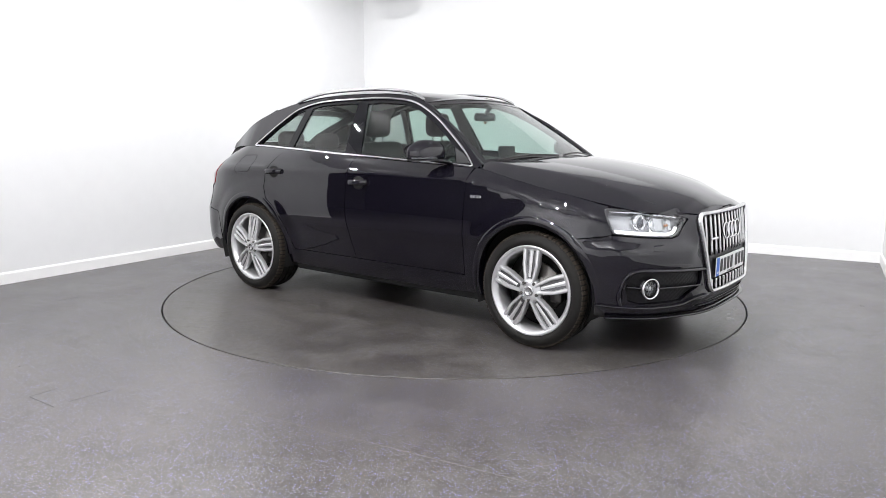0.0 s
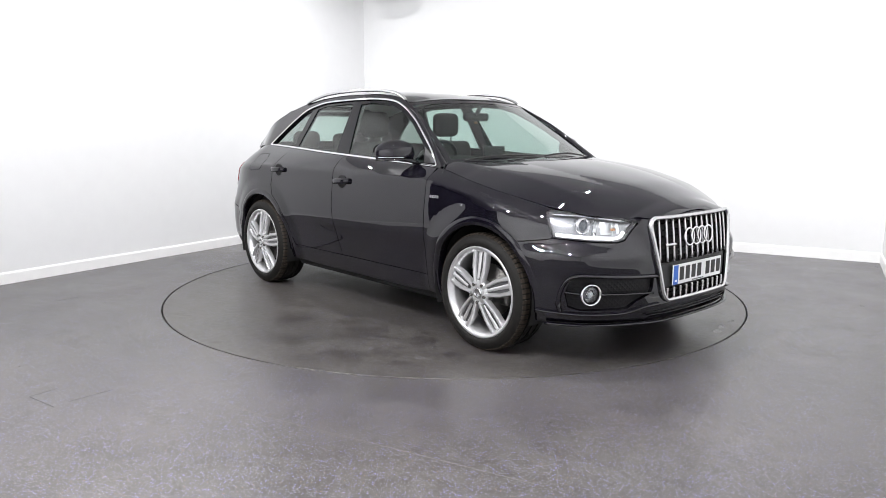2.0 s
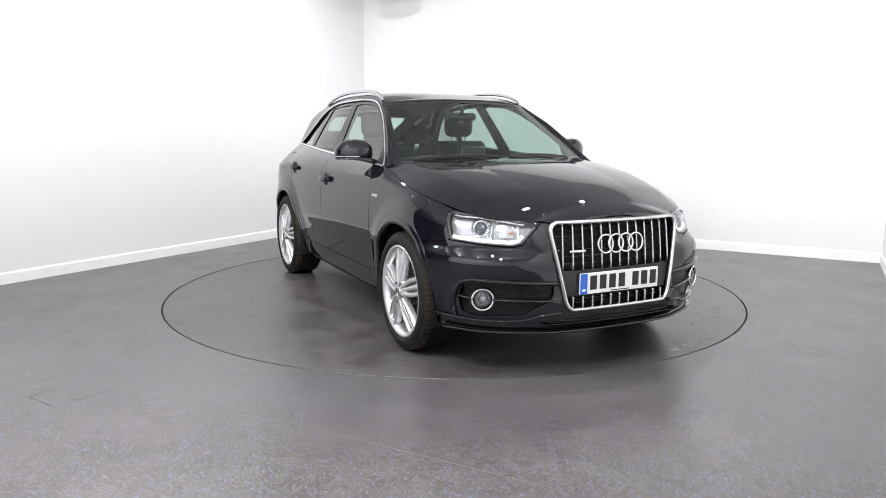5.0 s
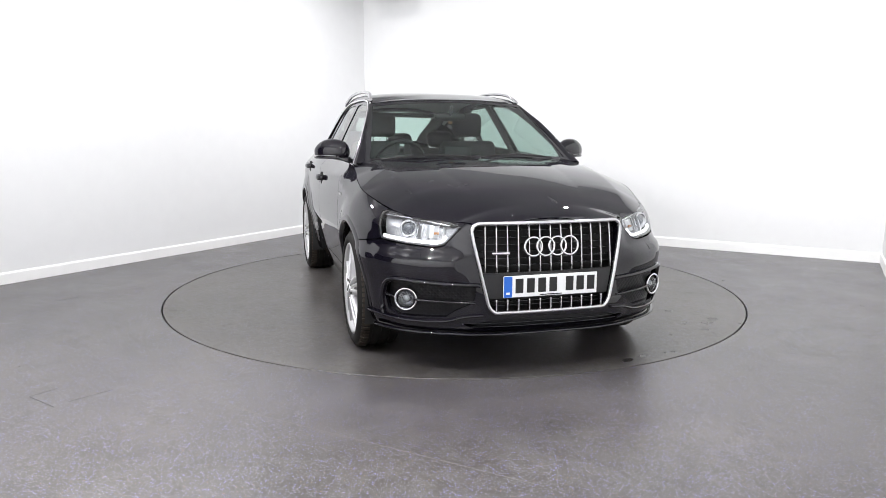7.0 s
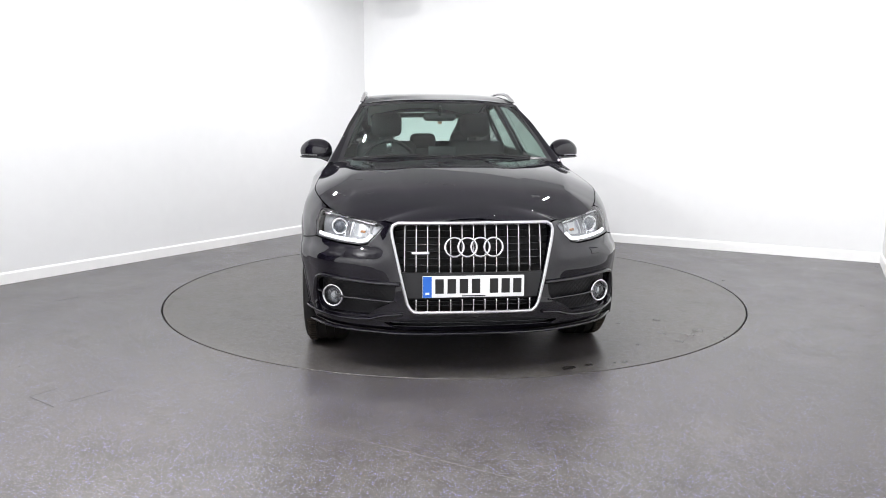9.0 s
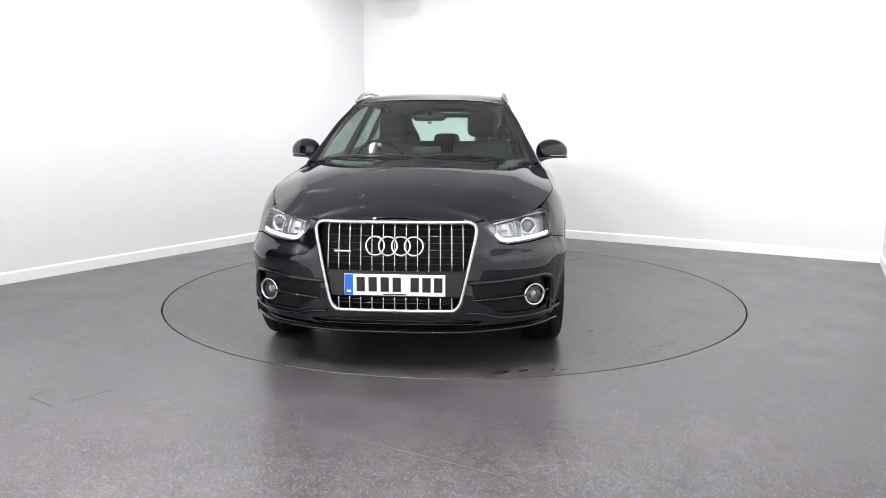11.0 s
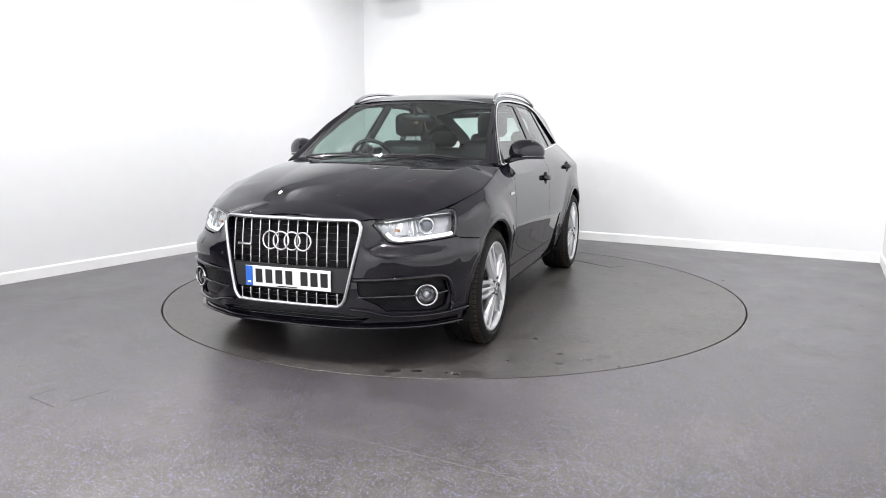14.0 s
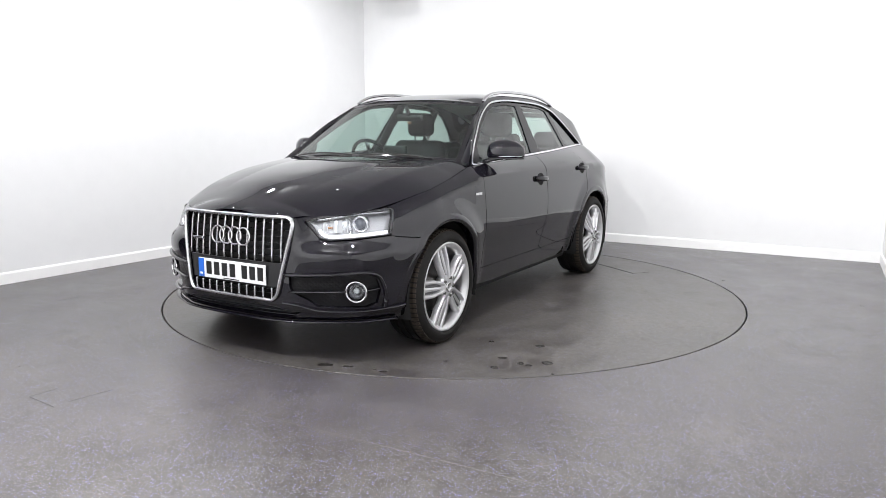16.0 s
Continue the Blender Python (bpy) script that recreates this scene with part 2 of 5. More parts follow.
def tube_bm(points, ra, rb=None, up=(0, 0, 1), closed=False, seg=8, taper=None):
    """A bar with an elliptic section (ra sideways, rb along up) swept along points."""
    rb = rb or ra
    pts = [Vector(p) for p in points]
    n = len(pts)
    bm = bmesh.new()
    rings = []
    for i, p in enumerate(pts):
        a, b = (pts[i - 1], pts[(i + 1) % n]) if closed else (pts[max(i - 1, 0)], pts[min(i + 1, n - 1)])
        d = (b - a).normalized()
        u = Vector(up)
        side = d.cross(u)
        if side.length < 1e-4:
            side = d.cross(Vector((1, 0, 0)))
        side.normalize()
        w = side.cross(d).normalized()
        k = taper(i / (n - 1)) if taper else 1.0
        rings.append([bm.verts.new(p + side * ra * k * math.cos(2 * math.pi * j / seg) + w * rb * k * math.sin(2 * math.pi * j / seg)) for j in range(seg)])
    for i in range(n if closed else n - 1):
        r, q = rings[i], rings[(i + 1) % n]
        for j in range(seg):
            bm.faces.new((r[j], r[(j + 1) % seg], q[(j + 1) % seg], q[j]))
    if not closed:
        bm.faces.new(rings[0][::-1])
        bm.faces.new(rings[-1])
    bmesh.ops.recalc_face_normals(bm, faces=bm.faces[:])
    return bm


def lathe_bm(profile, seg=64, axis="x", closed=False):
    """Turns a profile of (along, radius) round an axis through the origin."""
    bm = bmesh.new()
    rings = []
    for a, r in profile:
        ring = []
        for j in range(seg):
            c, s = math.cos(2 * math.pi * j / seg), math.sin(2 * math.pi * j / seg)
            ring.append(bm.verts.new((a, r * c, r * s) if axis == "x" else ((r * c, a, r * s) if axis == "y" else (r * c, r * s, a))))
        rings.append(ring)
    count = len(rings)
    for i in range(count if closed else count - 1):
        for j in range(seg):
            bm.faces.new((rings[i][j], rings[i][(j + 1) % seg], rings[(i + 1) % count][(j + 1) % seg], rings[(i + 1) % count][j]))
    if not closed:
        bm.faces.new(rings[0][::-1])
        bm.faces.new(rings[-1])
    bmesh.ops.recalc_face_normals(bm, faces=bm.faces[:])
    return bm


def grid_bm(rows, thick=0.0):
    """A sheet through rows of points, with an optional thickness."""
    bm = bmesh.new()
    vs = [[bm.verts.new(p) for p in r] for r in rows]
    for i in range(len(vs) - 1):
        for j in range(len(vs[0]) - 1):
            bm.faces.new((vs[i][j], vs[i][j + 1], vs[i + 1][j + 1], vs[i + 1][j]))
    if thick:
        bmesh.ops.solidify(bm, geom=bm.faces[:], thickness=thick)
    return bm


def curve_of(points):
    """A smooth function of y through (y, value) rows (monotone cubic)."""
    xs, ys = np.array([p[0] for p in points], float), np.array([p[1] for p in points], float)
    h, d = np.diff(xs), np.diff(ys) / np.diff(xs)
    m = np.zeros(len(xs))
    m[0], m[-1] = d[0], d[-1]
    for i in range(1, len(xs) - 1):
        if d[i - 1] * d[i] > 0:
            w1, w2 = 2 * h[i] + h[i - 1], h[i] + 2 * h[i - 1]
            m[i] = (w1 + w2) / (w1 / d[i - 1] + w2 / d[i])

    def f(x):
        x = min(max(x, xs[0]), xs[-1])
        i = min(int(np.searchsorted(xs, x, side="right")) - 1, len(xs) - 2)
        t = (x - xs[i]) / h[i]
        return float((1 + 2 * t) * (1 - t) ** 2 * ys[i] + t * (1 - t) ** 2 * h[i] * m[i] + t * t * (3 - 2 * t) * ys[i + 1] + t * t * (t - 1) * h[i] * m[i + 1])
    return f


def spline(points, steps=8, closed=False):
    """A Catmull-Rom curve through points."""
    P = [Vector(p) for p in points]
    n = len(P)
    out = []
    for i in range(n if closed else n - 1):
        a, b, c, d = (P[i - 1], P[i], P[(i + 1) % n], P[(i + 2) % n]) if closed else (P[max(i - 1, 0)], P[i], P[i + 1], P[min(i + 2, n - 1)])
        for k in range(steps):
            t = k / steps
            out.append(0.5 * ((2 * b) + (c - a) * t + (2 * a - 5 * b + 4 * c - d) * t * t + (3 * b - a - 3 * c + d) * t ** 3))
    if not closed:
        out.append(P[-1].copy())
    return out


# ---- the room ----
def slab(name, a, b, z0, z1, thick, material, label=""):
    """An upright slab from a to b; it is thick to the right of the way from a to b."""
    a, b = Vector(a), Vector(b)
    d = (b - a).normalized()
    n = Vector((d.y, -d.x, 0)) * thick
    bm = bmesh.new()
    vs = [bm.verts.new((p.x, p.y, z)) for z in (z0, z1) for p in (a, b, b + n, a + n)]
    for f in ((3, 2, 1, 0), (4, 5, 6, 7), (0, 1, 5, 4), (1, 2, 6, 5), (2, 3, 7, 6), (3, 0, 4, 7)):
        bm.faces.new([vs[i] for i in f])
    bmesh.ops.recalc_face_normals(bm, faces=bm.faces[:])
    return tagged(part(name, bm, material, smooth=False), label, "wall" if name.startswith("wall") else "", kind="structure")


RIGHT_END = Vector((4.188, 1.233, 0))
SIDE_OUT = Vector((-0.445, -0.8955, 0))
SIDE_END = RIGHT_END + SIDE_OUT * 8.7
LEFT_END = room(0, 6.0)
BACK_END = SIDE_END - ALONG * 6.3
DARK_A = LEFT_END - ALONG * 4.0
DARK_B = BACK_END - ALONG * 3.2
slab("wall_left", LEFT_END, CORNER, 0, CEIL, -0.15, WALL_WHITE, "smooth white painted studio wall")
slab("wall_right", CORNER, RIGHT_END, 0, CEIL, -0.15, WALL_WHITE, "long smooth white painted studio wall")
slab("wall_side", RIGHT_END, SIDE_END, 0, CEIL, -0.15, WALL_WHITE, "short white painted side wall")
slab("wall_back", SIDE_END, BACK_END, 0, CEIL, -0.15, WALL_WHITE, "white painted back wall behind the camera")
slab("wall_bay_north", DARK_A, LEFT_END, 0, CEIL, -0.15, BACK_GREY, "dark grey wall of an open side bay")
slab("wall_bay_south", BACK_END, DARK_B, 0, CEIL, -0.15, BACK_GREY, "dark grey wall of an open side bay")
slab("wall_bay_end", DARK_B, DARK_A, 0, CEIL, -0.15, BACK_GREY, "dark grey end wall of an open side bay")


def skirting(name, a, b):
    d = (Vector(b) - Vector(a)).normalized()
    bm = bmesh.new()
    n = Vector((d.y, -d.x, 0))
    prof = [(0.001, 0.0), (0.016, 0.0), (0.016, 0.085), (0.010, 0.098), (0.001, 0.100)]
    rings = [[bm.verts.new(Vector(p) + n * o + Vector((0, 0, z))) for o, z in prof] for p in (a, b)]
    for j in range(len(prof)):
        k = (j + 1) % len(prof)
        bm.faces.new((rings[0][j], rings[0][k], rings[1][k], rings[1][j]))
    bm.faces.new(rings[0])
    bm.faces.new(rings[1][::-1])
    bmesh.ops.recalc_face_normals(bm, faces=bm.faces[:])
    return tagged(part(name, bm, SKIRT_WHITE, smooth=False), "white painted skirting board", kind="structure")


skirting("baseboard_left", LEFT_END, CORNER + OUT * 0.02)
skirting("baseboard_right", CORNER + ALONG * 0.02, RIGHT_END)
skirting("baseboard_side", RIGHT_END + SIDE_OUT * 0.02, SIDE_END)


# the floor has a round hole for the turntable
def floor_bm():
    bm = bmesh.new()
    n = 160
    hole = [(0.008 + TABLE_R) * Vector((math.cos(2 * math.pi * i / n), math.sin(2 * math.pi * i / n), 0)) for i in range(n)]
    rings = [hole]
    for k in range(1, 9):
        f = (k / 8) ** 1.6
        ring = []
        for p in hole:
            d = p.normalized()
            far = min(11.0 / max(abs(d.x), 1e-6), 11.5 / max(abs(d.y), 1e-6))
            ring.append(d * (TABLE_R + 0.008 + (far - TABLE_R) * f))
        rings.append(ring)
    vs = [[bm.verts.new(p + Vector((0, -2.0 * (k / 8) ** 2, 0))) for p in r] for k, r in enumerate(rings)]
    for a, b in zip(vs, vs[1:]):
        for i in range(n):
            bm.faces.new((a[i], b[i], b[(i + 1) % n], a[(i + 1) % n]))
    low = [bm.verts.new(p + Vector((0, 0, -0.05))) for p in hole]
    for i in range(n):
        bm.faces.new((low[i], vs[0][i], vs[0][(i + 1) % n], low[(i + 1) % n]))
    bmesh.ops.recalc_face_normals(bm, faces=bm.faces[:])
    return bm


tagged(part("floor", floor_bm(), FLOOR, smooth=False), "dark grey speckled vinyl floor with scuffs", kind="structure")
pit = lathe_bm([(-0.05, TABLE_R + 0.05), (-0.049, TABLE_R + 0.05)], 96, "z")
tagged(part("turntable_pit", pit, GAP, smooth=False), "dark pit under the turntable", kind="structure")
bm = box_bm(-11, 11, -16, 8, CEIL, CEIL + 0.15)
tagged(part("ceiling", bm, CEILING_WHITE, smooth=False), "pale painted ceiling of the studio", kind="structure")

# the turntable's round deck
table = tagged(new("turntable"), "round dark grey vinyl car turntable flush with the floor", "turntable")
deck = part("deck", lathe_bm([(-0.04, TABLE_R - 0.004), (-0.002, TABLE_R - 0.004), (0.0, TABLE_R - 0.006)], 160, "z"), TABLE_VINYL, table, smooth=False)


def seam(parent, a, b, width, material, z=0.0012, name="seam"):
    a, b = Vector(a), Vector(b)
    d = (b - a).normalized()
    n = Vector((-d.y, d.x, 0)) * width / 2
    bm = bmesh.new()
    lo = [bm.verts.new(p + Vector((0, 0, z))) for p in (a - n, b - n, b + n, a + n)]
    bm.faces.new(lo)
    return part(name, bm, material, parent, smooth=False)


def blot(parent, x, y, w, h, turn, seed):
    """A small dried footprint with a ragged edge."""
    rnd = random.Random(seed)
    bm = bmesh.new()
    ring = []
    for i in range(18):
        a = 2 * math.pi * i / 18
        r = 0.75 + 0.35 * rnd.random()
        p = Vector((w * r * math.cos(a), h * r * math.sin(a), 0))
        p.rotate(Euler((0, 0, turn)))
        ring.append(bm.verts.new((x + p.x, y + p.y, 0.0008)))
    bm.faces.new(ring)
    return part("stain", bm, STAIN, parent, smooth=False)


# a hatch's joint and dried footprints on the deck
for a, b, w in (((0.55, 1.735), (1.095, 1.355), 0.020), ((1.095, 1.355), (1.20, 1.50), 0.010)):
    seam(deck, (*a, 0), (*b, 0), w, GAP, name="hatch_joint")
for i, (x, y, w, h) in enumerate(((0.392, -2.094, 0.045, 0.028), (0.516, -2.053, 0.035, 0.018), (0.731, -2.022, 0.022, 0.014), (0.676, -2.023, 0.012, 0.010), (1.211, -1.655, 0.024, 0.028), (1.304, -1.52, 0.020, 0.030), (1.353, -1.524, 0.022, 0.018),
                                  (1.426, -1.434, 0.036, 0.040), (0.974, -1.222, 0.018, 0.024), (0.928, -1.701, 0.014, 0.014), (1.525, -1.596, 0.010, 0.012), (1.263, -1.157, 0.03, 0.03), (1.176, -1.479, 0.03, 0.02))):
    blot(deck, x, y, w, h, 0.5, i)
# joints and scraps on the fixed floor
FLOOR_OB = bpy.data.objects["floor"]
PALE = plain("worn_joint", (0.20, 0.19, 0.18), 0.5, grain=0.2, scale=30)
seam(FLOOR_OB, (-2.983, -0.576, 0), (-2.86, -0.423, 0), 0.006, STAIN, name="floor_joint")
for a, b in (((-2.038, -2.531), (-1.96, -2.405)), ((-2.038, -2.531), (-1.851, -2.658)), ((-1.819, -2.593), (-1.683, -2.423))):
    seam(FLOOR_OB, (*a, 0), (*b, 0), 0.003, STAIN, name="floor_joint")
seam(FLOOR_OB, (-1.237, -2.491, 0), (-0.84, -2.751, 0), 0.004, PALE, name="floor_joint")
seam(FLOOR_OB, (-0.84, -2.751, 0), (0.30, -3.36, 0), 0.004, PALE, name="floor_joint")
for i, (x, y, w, h) in enumerate(((3.018, -0.559, 0.022, 0.012), (-2.597, -0.584, 0.012, 0.008), (2.327, 0.341, 0.02, 0.01), (4.02, 1.02, 0.012, 0.02))):
    blot(FLOOR_OB, x, y, w, h, 0.2, 40 + i)


# ---- the car: its surfaces ----
# Car space: x to its left side, -y to its front, z up; the axles lie at y = -1.301 and 1.301.
from mathutils import geometry

car = tagged(new("car"), "dark blue-black compact SUV on silver alloy wheels on a turntable", "car")
AXLE, HUB_Z = 1.301, 0.345

OUTLINE = [(0, -2.165), (0.18, -2.162), (0.34, -2.145), (0.50, -2.10), (0.63, -2.035), (0.74, -1.95), (0.82, -1.845), (0.868, -1.73), (0.89, -1.6),
           (0.898, -1.3), (0.90, -0.8), (0.90, 0.0), (0.897, 0.6), (0.888, 1.1), (0.885, 1.5), (0.868, 1.75), (0.82, 1.95), (0.72, 2.1), (0.55, 2.19), (0.3, 2.225), (0, 2.235)]
_full = [(-x, y, 0) for x, y in OUTLINE[:0:-1]][-3:] + [(x, y, 0) for x, y in OUTLINE] + [(-x, y, 0) for x, y in OUTLINE[-2:-4:-1]]
_pts = spline(_full, 40)[3 * 40:(3 + len(OUTLINE) - 1) * 40 + 1]
_XY = np.array([(p.x, p.y) for p in _pts])
_S = np.r_[0, np.cumsum(np.hypot(*np.diff(_XY, axis=0).T))]
_T = np.gradient(_XY, axis=0)
_T /= np.hypot(*_T.T)[:, None]
_ker = np.ones(25) / 25
_N = np.c_[np.convolve(np.r_[[_T[0, 1]] * 12, _T[:, 1], [_T[-1, 1]] * 12], _ker, "valid"), np.convolve(np.r_[[-_T[0, 0]] * 12, -_T[:, 0], [-_T[-1, 0]] * 12], _ker, "valid")]
_N /= np.hypot(*_N.T)[:, None]
S_END = float(_S[-1])


def outline(s):
    """The plan outline at arc length s from the front centre (negative on the right side): x, y and the normal."""
    k = 1 if s >= 0 else -1
    a = min(abs(s), S_END)
    x, y = np.interp(a, _S, _XY[:, 0]), np.interp(a, _S, _XY[:, 1])
    nx, ny = np.interp(a, _S, _N[:, 0]), np.interp(a, _S, _N[:, 1])
    return k * x, y, k * nx, ny


def s_at_y(y):
    return float(np.interp(y, _XY[:, 1], _S))


def s_at_x(x):
    """Arc length on the front where the outline is x from the middle."""
    n = int(np.argmax(_XY[:, 0] > 0.88))
    return float(np.sign(x) * np.interp(abs(x), _XY[:n, 0], _S[:n]))


side_in = curve_of([(0.18, -0.12), (0.24, -0.082), (0.28, -0.066), (0.34, -0.053), (0.40, -0.044), (0.46, -0.035), (0.54, -0.021), (0.60, -0.005), (0.64, 0.001), (0.72, 0.003), (0.80, 0.001), (0.9, -0.007), (0.985, -0.015), (1.003, -0.024), (1.04, -0.030), (1.3, -0.036)])
front_in = curve_of([(0.18, -0.14), (0.235, -0.06), (0.27, -0.030), (0.31, -0.020), (0.40, -0.009), (0.495, -0.001), (0.52, 0.003), (0.57, 0.009), (0.60, 0.009), (0.625, 0.002), (0.648, -0.012), (0.662, -0.030), (0.70, -0.050), (0.78, -0.075), (0.84, -0.11), (0.9, -0.16), (1.0, -0.2)])
mid_in = curve_of([(0.18, -0.14), (0.235, -0.05), (0.27, -0.012), (0.31, 0.0), (0.38, 0.001), (0.50, -0.003), (0.60, -0.010), (0.70, -0.020), (0.78, -0.031), (0.83, -0.042), (0.9, -0.07), (1.0, -0.12)])
rear_in = curve_of([(0.18, -0.12), (0.28, -0.04), (0.36, -0.01), (0.5, 0.0), (0.6, 0.0), (0.68, -0.02), (0.8, -0.045), (0.95, -0.065), (1.05, -0.10), (1.2, -0.2)])
edge_z = curve_of([(-2.2, 0.820), (-2.14, 0.818), (-2.08, 0.812), (-2.02, 0.812), (-1.9, 0.828), (-1.7, 0.868), (-1.5, 0.915), (-1.3, 0.955), (-1.1, 0.993), (-0.82, 1.045), (-0.41, 1.062), (0, 1.08), (0.45, 1.10), (1.03, 1.127), (1.47, 1.14), (1.75, 1.135), (1.95, 1.11), (2.1, 1.07), (2.25, 1.03)])
edge_amp = curve_of([(-2.2, 0.0), (-2.0, 0.01), (-1.7, 0.035), (-1.3, 0.05), (-0.9, 0.07), (-0.6, 0.085), (0.5, 0.095), (1.0, 0.12), (1.5, 0.165), (1.9, 0.17), (2.25, 0.12)])
edge_r = curve_of([(-2.2, 0.05), (-1.6, 0.10), (-1.2, 0.10), (-0.6, 0.075), (0.4, 0.085), (1.0, 0.12), (1.5, 0.19), (2.25, 0.2)])


def smooth01(a, b, x):
    t = min(max((x - a) / (b - a), 0.0), 1.0)
    return t * t * (3 - 2 * t)


def shell(s, z, out=0.0):
    """The body's skin at arc length s and height z."""
    x, y, nx, ny = outline(s)
    d = side_in(z)
    if y < -1.35:
        w = smooth01(-2.0, -1.35, y)
        mid = smooth01(0.52, 0.40, abs(x))
        d = w * d + (1 - w) * (mid * mid_in(z) + (1 - mid) * front_in(z))
    elif y > 1.5:
        w = 1 - smooth01(1.5, 2.05, y)
        d = w * d + (1 - w) * rear_in(z)
    dz, r = edge_z(y) - z, edge_r(y)
    if dz < r:
        q = 1 - max(dz, -0.05) / r
        k = 0.5 * smooth01(-1.2, -0.7, y)
        d -= edge_amp(y) * (k * q + (1 - k) * q * q)
    # flared arches
    for ya in (-AXLE, AXLE):
        q = math.hypot(y - ya, z - HUB_Z)
        if q < 0.62 and abs(y - ya) < 0.62:
            d += 0.017 * smooth01(0.56, 0.43, q) if q > 0.3 else 0.017
    d += out
    return Vector((x + nx * d, y + ny * d, z))


def side(y, z, out=0.0):
    """The skin of the left side at y and z (below the windows)."""
    return shell(s_at_y(y), z, out)


BELT_X = curve_of([(y, side(y, edge_z(y)).x) for y in np.linspace(-0.95, 2.1, 40)])


def house(y, z, out=0.0):
    """The skin of the left side at the windows."""
    zb = edge_z(y)
    k = z - zb
    return Vector((BELT_X(y) - 0.50 * k - 0.10 * k * k + out, y, z + out * 0.5))


CANT = [(-0.86, 1.050), (-0.70, 1.172), (-0.55, 1.282), (-0.40, 1.384), (-0.27, 1.455), (-0.10, 1.508), (0.20, 1.534), (0.50, 1.534), (0.80, 1.520), (1.10, 1.482), (1.37, 1.420), (1.55, 1.356), (1.67, 1.308), (1.85, 1.218), (1.95, 1.152), (2.0, 1.115)]
cant_z = curve_of(CANT)


def normals_from(lift, pts, eps=0.004):
    out = []
    for a, b in pts:
        u = lift(a + eps, b) - lift(a - eps, b)
        v = lift(a, b + eps) - lift(a, b - eps)
        n = u.cross(v)
        out.append(n.normalized() if n.length else Vector((0, 0, 1)))
    return out


def dense(loop, step, closed=True):
    out = []
    n = len(loop)
    for i in range(n if closed else n - 1):
        a, b = Vector(loop[i]), Vector(loop[(i + 1) % n])
        k = max(1, int(math.ceil((b - a).length / step)))
        out += [a.lerp(b, j / k) for j in range(k)]
    return out


def inside(p, loop):
    c = False
    for i in range(len(loop)):
        a, b = loop[i - 1], loop[i]
        if (a[1] > p[1]) != (b[1] > p[1]) and p[0] < (b[0] - a[0]) * (p[1] - a[1]) / (b[1] - a[1]) + a[0]:
            c = not c
    return c


def panel(name, material, loop, lift, parent, holes=(), step=0.03, lip=0.012, flip=False, label="", mirror=False):
    """A curved sheet: a flat loop (with holes) lifted on to a surface, with its true normals and a turned-in lip all round."""
    loops = [dense(l, step) for l in (loop, *holes)]
    verts, edges = [], []
    for l in loops:
        k = len(verts)
        verts += [Vector((p[0], p[1])) for p in l]
        edges += [(k + i, k + (i + 1) % len(l)) for i in range(len(l))]
    nb = len(verts)
    B = np.array([(v.x, v.y) for v in verts])
    x0, y0 = B.min(0)
    x1, y1 = B.max(0)
    row = 0
    yy = y0 + step * 0.5
    while yy < y1:
        xx = x0 + (0.25 if row % 2 else 0.75) * step
        while xx < x1:
            if np.min(np.hypot(B[:, 0] - xx, B[:, 1] - yy)) > step * 0.45 and inside((xx, yy), loops[0]) and not any(inside((xx, yy), h) for h in loops[1:]):
                verts.append(Vector((xx, yy)))
            xx += step
        yy += step * 0.87
        row += 1
    V, E, F, *_ = geometry.delaunay_2d_cdt(verts, edges, [], 0, 1e-6)
    flat = [(v.x, v.y) for v in V]
    keep = []
    for f in F:
        c = (sum(flat[i][0] for i in f) / 3, sum(flat[i][1] for i in f) / 3)
        if inside(c, loops[0]) and not any(inside(c, h) for h in loops[1:]):
            keep.append(f)
    P = [lift(a, b) for a, b in flat]
    N = normals_from(lift, flat)
    if flip:
        N = [-n for n in N]
    # orientation by the true normal
    faces = []
    for f in keep:
        a, b, c = (P[i] for i in f)
        faces.append(tuple(f) if (b - a).cross(c - a).dot(N[f[0]]) > 0 else tuple(f[::-1]))
    count = {}
    for f in faces:
        for i in range(3):
            count[(f[i], f[(i + 1) % 3])] = 1
    rim = [e for e in count if (e[1], e[0]) not in count]
    co, no = list(P), list(N)
    if lip:
        low, top = {}, {}
        for a, b in rim:
            for i in (a, b):
                if i not in low:
                    top[i] = len(co)
                    co.append(P[i])
                    no.append(None)
                    low[i] = len(co)
                    co.append(P[i] - N[i] * lip)
                    no.append(None)
            faces.append((top[b], top[a], low[a], low[b]))
    if mirror:
        co = [Vector((-p.x, p.y, p.z)) for p in co]
        no = [None if n is None else Vector((-n.x, n.y, n.z)) for n in no]
        faces = [f[::-1] for f in faces]
    me = bpy.data.meshes.new(name)
    me.from_pydata(co, [], faces)
    me.validate()
    me.update()
    for m in (material if isinstance(material, (list, tuple)) else [material]):
        me.materials.append(m)
    for p in me.polygons:
        p.use_smooth = True
    given = [me.vertices[i].normal.copy() if n is None else n for i, n in enumerate(no)]
    me.normals_split_custom_set_from_vertices(given)
    ob = new(name, me)
    ob.parent = parent
    if label:
        ob["label"] = label
    return ob


def both(name, *args, **kw):
    """The same part on both sides of the car."""
    return panel(name, *args, **kw), panel(name, *args, mirror=True, **kw)


def arc(cy, cz, r, a0, a1, n=24):
    return [(cy + r * math.cos(radians(a0 + (a1 - a0) * i / n)), cz + r * math.sin(radians(a0 + (a1 - a0) * i / n))) for i in range(n + 1)]


